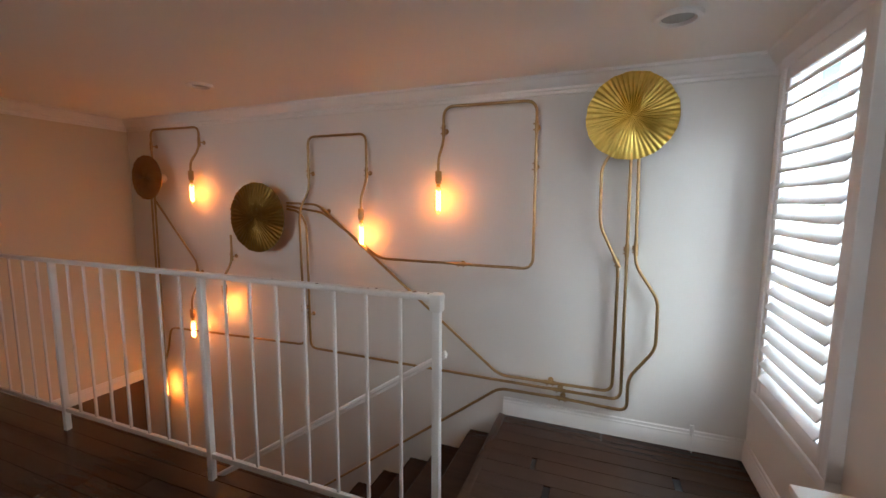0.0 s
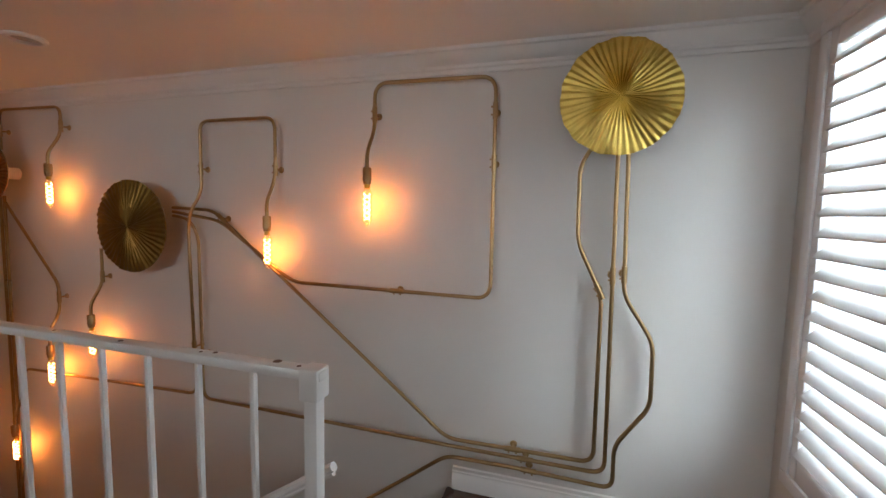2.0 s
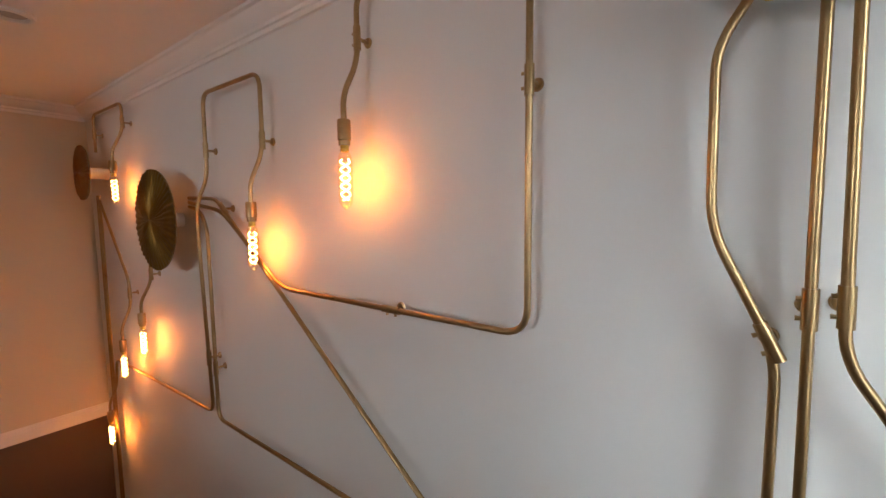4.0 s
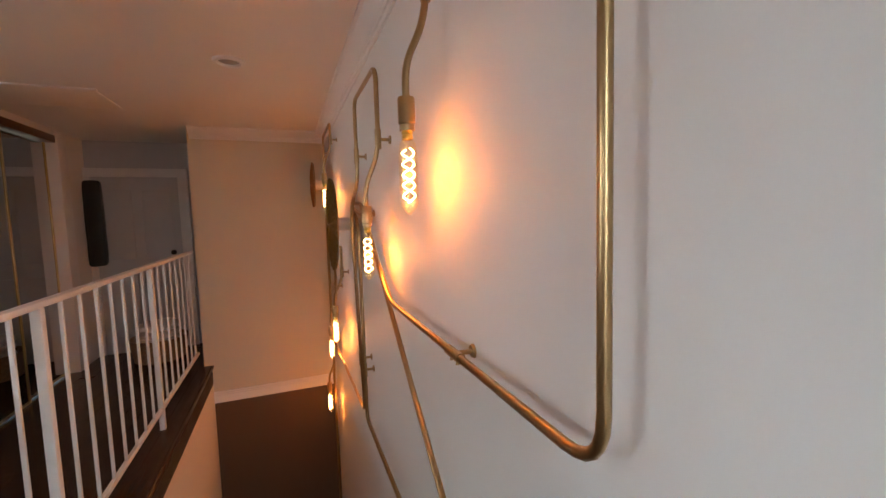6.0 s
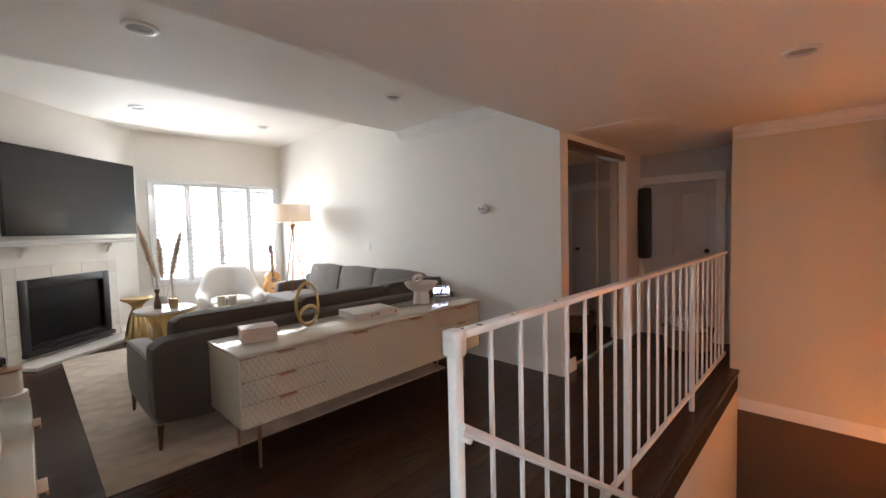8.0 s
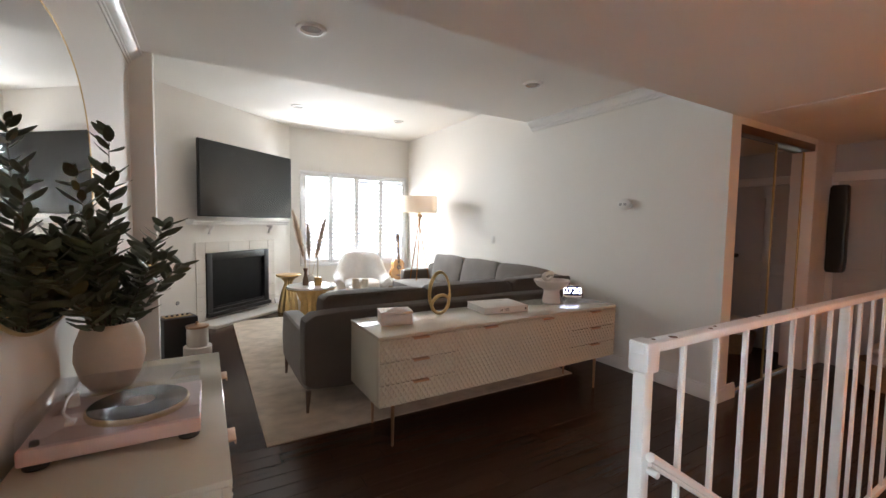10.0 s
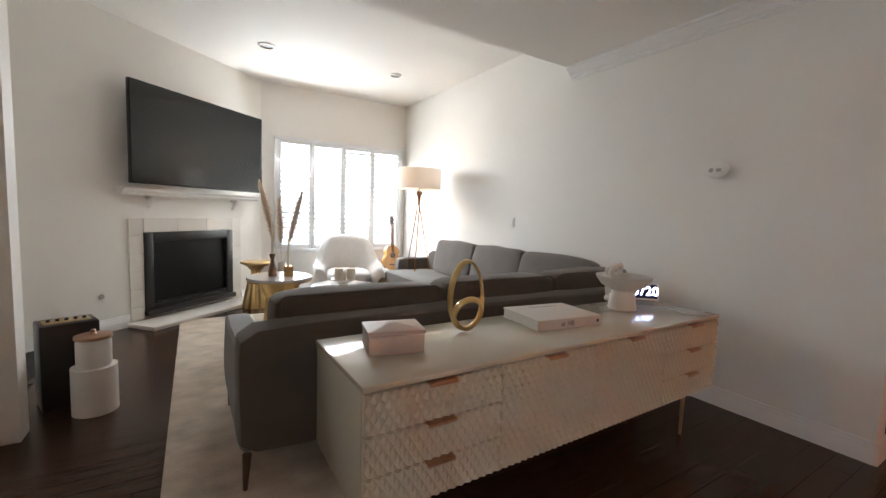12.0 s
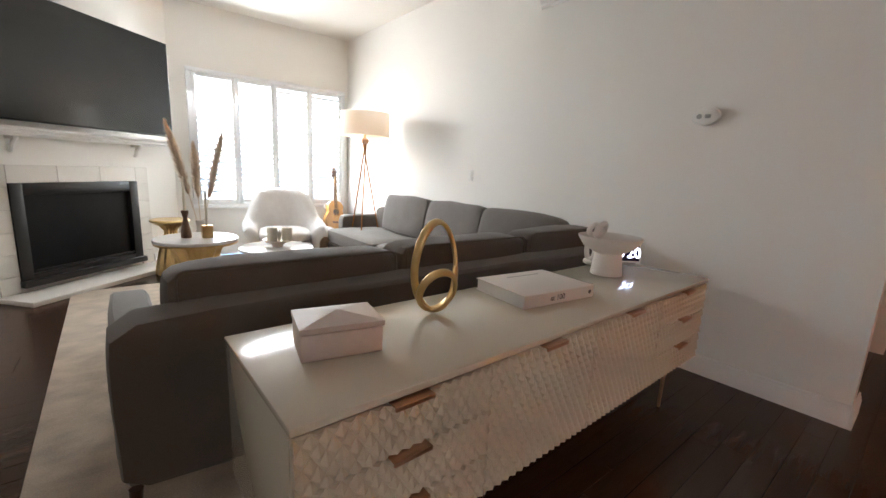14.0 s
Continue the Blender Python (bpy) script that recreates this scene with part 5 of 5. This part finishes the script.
PV = Vector((1.315, -2.99, CT))
pv = thing("plant_vase", "beige rounded ceramic vase holding olive branches", "vase", PV)
part("vase", lathe([(0, 0), (0.075, 0), (0.105, 0.05), (0.125, 0.13), (0.120, 0.20), (0.098, 0.265), (0.084, 0.28), (0.078, 0.28), (0.09, 0.255), (0.09, 0.1), (0, 0.04)], 44), BEIGECERAMIC, pv)
plant = thing("olive_branches", "leafy dark green olive branches in the vase", "plant", PV + Vector((0, 0, 0.05)))
rnd = random.Random(11)
leaf_bm = bmesh.new()
LN, LW = 0.084, 0.0165
prev = None
for i in range(6):
    s = i / 5
    w = LW * math.sin(math.pi * (0.06 + 0.90 * s)) ** 0.8
    row = [leaf_bm.verts.new((-w, s * LN, -0.004 * math.sin(s * 3))), leaf_bm.verts.new((0, s * LN, 0.003 - 0.006 * s * s)), leaf_bm.verts.new((w, s * LN, -0.004 * math.sin(s * 3)))]
    if prev:
        leaf_bm.faces.new([prev[0], prev[1], row[1], row[0]])
        leaf_bm.faces.new([prev[1], prev[2], row[2], row[1]])
    prev = row
leaf_me = mesh_of("leaf", leaf_bm, LEAF, 60)
spots = []
for b in range(19):
    a = rnd.uniform(0, 2 * math.pi)
    lean = rnd.uniform(0.10, 0.37) if b else 0.03
    tall = rnd.uniform(0.42, 0.68) if b > 1 else 1.05 - 0.18 * b
    top = Vector((lean * math.cos(a) * 0.75, lean * math.sin(a), tall))
    mid = Vector((top.x * 0.25, top.y * 0.25, tall * 0.55))
    cv = lambda s: Vector((0, 0, 0.0)).lerp(mid, s).lerp(mid.lerp(top, s), s)
    part("stem", tube([cv(i / 9) for i in range(10)], lambda s: 0.0035 * (1 - 0.7 * s), 5), STEM, plant)
    k = int(34 * tall / 0.6)
    for i in range(k):
        s = 0.42 + 0.58 * (i + rnd.random()) / k
        if b < 2 and s > 0.66 and rnd.random() < 0.45:
            continue
        d = (cv(min(1, s + 0.03)) - cv(s - 0.03)).normalized()
        az = i * 2.4 + rnd.uniform(-0.4, 0.4)
        side = Vector((math.cos(az), math.sin(az), 0.0))
        way = (side * 0.9 + d * rnd.uniform(0.4, 1.0) + Vector((0, 0, rnd.uniform(-0.35, 0.2)))).normalized()
        spots.append((cv(s), way, rnd.uniform(0.75, 1.35), rnd.uniform(-0.9, 0.9)))
rnd.shuffle(spots)
rest = bmesh.new()
for i, (c, way, s, roll) in enumerate(spots):
    m = Matrix.Translation(c) @ way.to_track_quat("Y", "Z").to_matrix().to_4x4() @ Matrix.Rotation(roll, 4, "Y") @ Matrix.Scale(s, 4)
    if i < 290:
        o = new("leaf", leaf_me)
        o.parent, o.matrix_basis = plant, m
    else:
        n0 = len(rest.verts)
        rest.from_mesh(leaf_me)
        rest.verts.ensure_lookup_table()
        bmesh.ops.transform(rest, matrix=m, verts=rest.verts[n0:])
part("foliage", rest, LEAF, plant)["kind"] = "stuff"

mr = thing("wall_mirror", "large rounded wall mirror with a thin gold rim", "mirror", (LEFT - 0.002, -2.80, 1.70), 90)
el = [(0.70 * math.copysign(abs(math.cos(a)) ** 0.85, math.cos(a)), 0.585 * math.copysign(abs(math.sin(a)) ** 0.85, math.sin(a))) for a in [2 * math.pi * i / 72 for i in range(72)]]
bm = bmesh.new()
f = [bm.verts.new((x, 0.018, z)) for x, z in el]
b = [bm.verts.new((x, 0.002, z)) for x, z in el]
bm.faces.new(f)
bm.faces.new(b[::-1])
for i in range(72):
    bm.faces.new([f[i], f[(i + 1) % 72], b[(i + 1) % 72], b[i]])
part("mirror_glass", bm, MIRROR, mr)
part("rim", tube([Vector((x * 1.008, 0.014, z * 1.01)) for x, z in el], 0.007, 8, closed=True), ANTIQUE, mr)

amp = thing("guitar_amplifier", "small black amplifier with gold control panel on the floor", "amplifier", (1.20, -5.50, 0), 200)
part("cabinet", block(-0.15, 0.15, -0.11, 0.11, 0.0, 0.56, bevel=0.012), BLACK, amp)
part("control_panel", block(-0.12, 0.12, -0.06, 0.07, 0.560, 0.563, bevel=0.001), ANTIQUE, amp)
for i in range(5):
    part("knob", lathe([(0, 0), (0.011, 0), (0.010, 0.014), (0, 0.015)], 12), BLACK, amp).location = (-0.09 + 0.045 * i, 0.0, 0.563)
part("grille", block(-0.13, 0.13, 0.11, 0.114, 0.04, 0.50, bevel=0.002), GREYPLASTIC, amp)
jar = thing("lidded_jar", "ribbed glass jar with a copper lid on a small stand", "jar", (1.03, -5.28, 0.0))
part("stand", lathe([(0, 0), (0.12, 0), (0.12, 0.30), (0, 0.30)], 28), CERAMIC, jar)
part("jar", lathe([(0, 0.301), (0.085, 0.301), (0.092, 0.32), (0.092, 0.46), (0.08, 0.48), (0, 0.48)], 30), CERAMIC, jar)
part("lid", lathe([(0, 0.481), (0.098, 0.481), (0.098, 0.50), (0.02, 0.507), (0.012, 0.52), (0.014, 0.535), (0, 0.54)], 30), COPPER, jar, "copper lid with knob")

led = thing("white_shelf_end", "white painted corner of a low shelf by the window", "shelf", (1.40, -1.42, 0.0))
part("top", block(-0.14, 0.14, -0.30, 0.06, 0.66, 0.69, bevel=0.006), TRIM, led)
part("side", block(-0.12, 0.13, -0.28, 0.04, 0.0, 0.66, bevel=0.004), TRIM, led)

socket = thing("cable_outlet", "small white cable plate on the baseboard", "outlet", (1.25, -0.018, 0.13))
part("plate", block(-0.012, 0.012, -0.012, 0.0, -0.02, 0.05, bevel=0.003), PLASTIC, socket)
part("cable", tube(rounded([(0, -0.012, 0.0), (0.004, -0.03, -0.05), (0.0, -0.03, -0.125)], 0.02), 0.003, 6), PLASTIC, socket)

# ---- floor planks, last ----
rnd = random.Random(5)
PW = 0.118
plank_me = {}


def plank_mesh(n):
    if n not in plank_me:
        plank_me[n] = mesh_of("plank", block(0.0012, n * 0.1 - 0.0012, 0.0012, PW - 0.0012, -0.012, 0.0, bevel=0.0016, seg=1), FLOOR, None)
    return plank_me[n]


far_planks = bmesh.new()
count = 0
areas = [(-5.15, 1.5, FAR, EDGE), (0.0, 1.54, EDGE, -0.004)]
for X0, X1, Y0, Y1 in areas:
    y = Y1 - PW
    while y > Y0 - 0.02:
        x = X0 - rnd.uniform(0, 0.9)
        while x < X1:
            n = rnd.choice((8, 10, 12, 14, 16))
            a, b = max(x, X0), min(x + n * 0.1, X1)
            m = round((b - a) * 10)
            if m >= 1:
                near = a > -2.6 and y > -4.4 and count < 290
                if near:
                    o = new("plank", plank_mesh(m))
                    o.parent = floor
                    o.location = (a, y, rnd.uniform(-0.0006, 0.0))
                    count += 1
                else:
                    box(far_planks, a + 0.0012, a + m * 0.1 - 0.0012, y + 0.0012, y + PW - 0.0012, -0.012, rnd.uniform(-0.0006, 0.0))
            x += n * 0.1
        y -= PW
part("planks_beyond", far_planks, FLOOR, floor, smooth=None)["kind"] = "stuff"
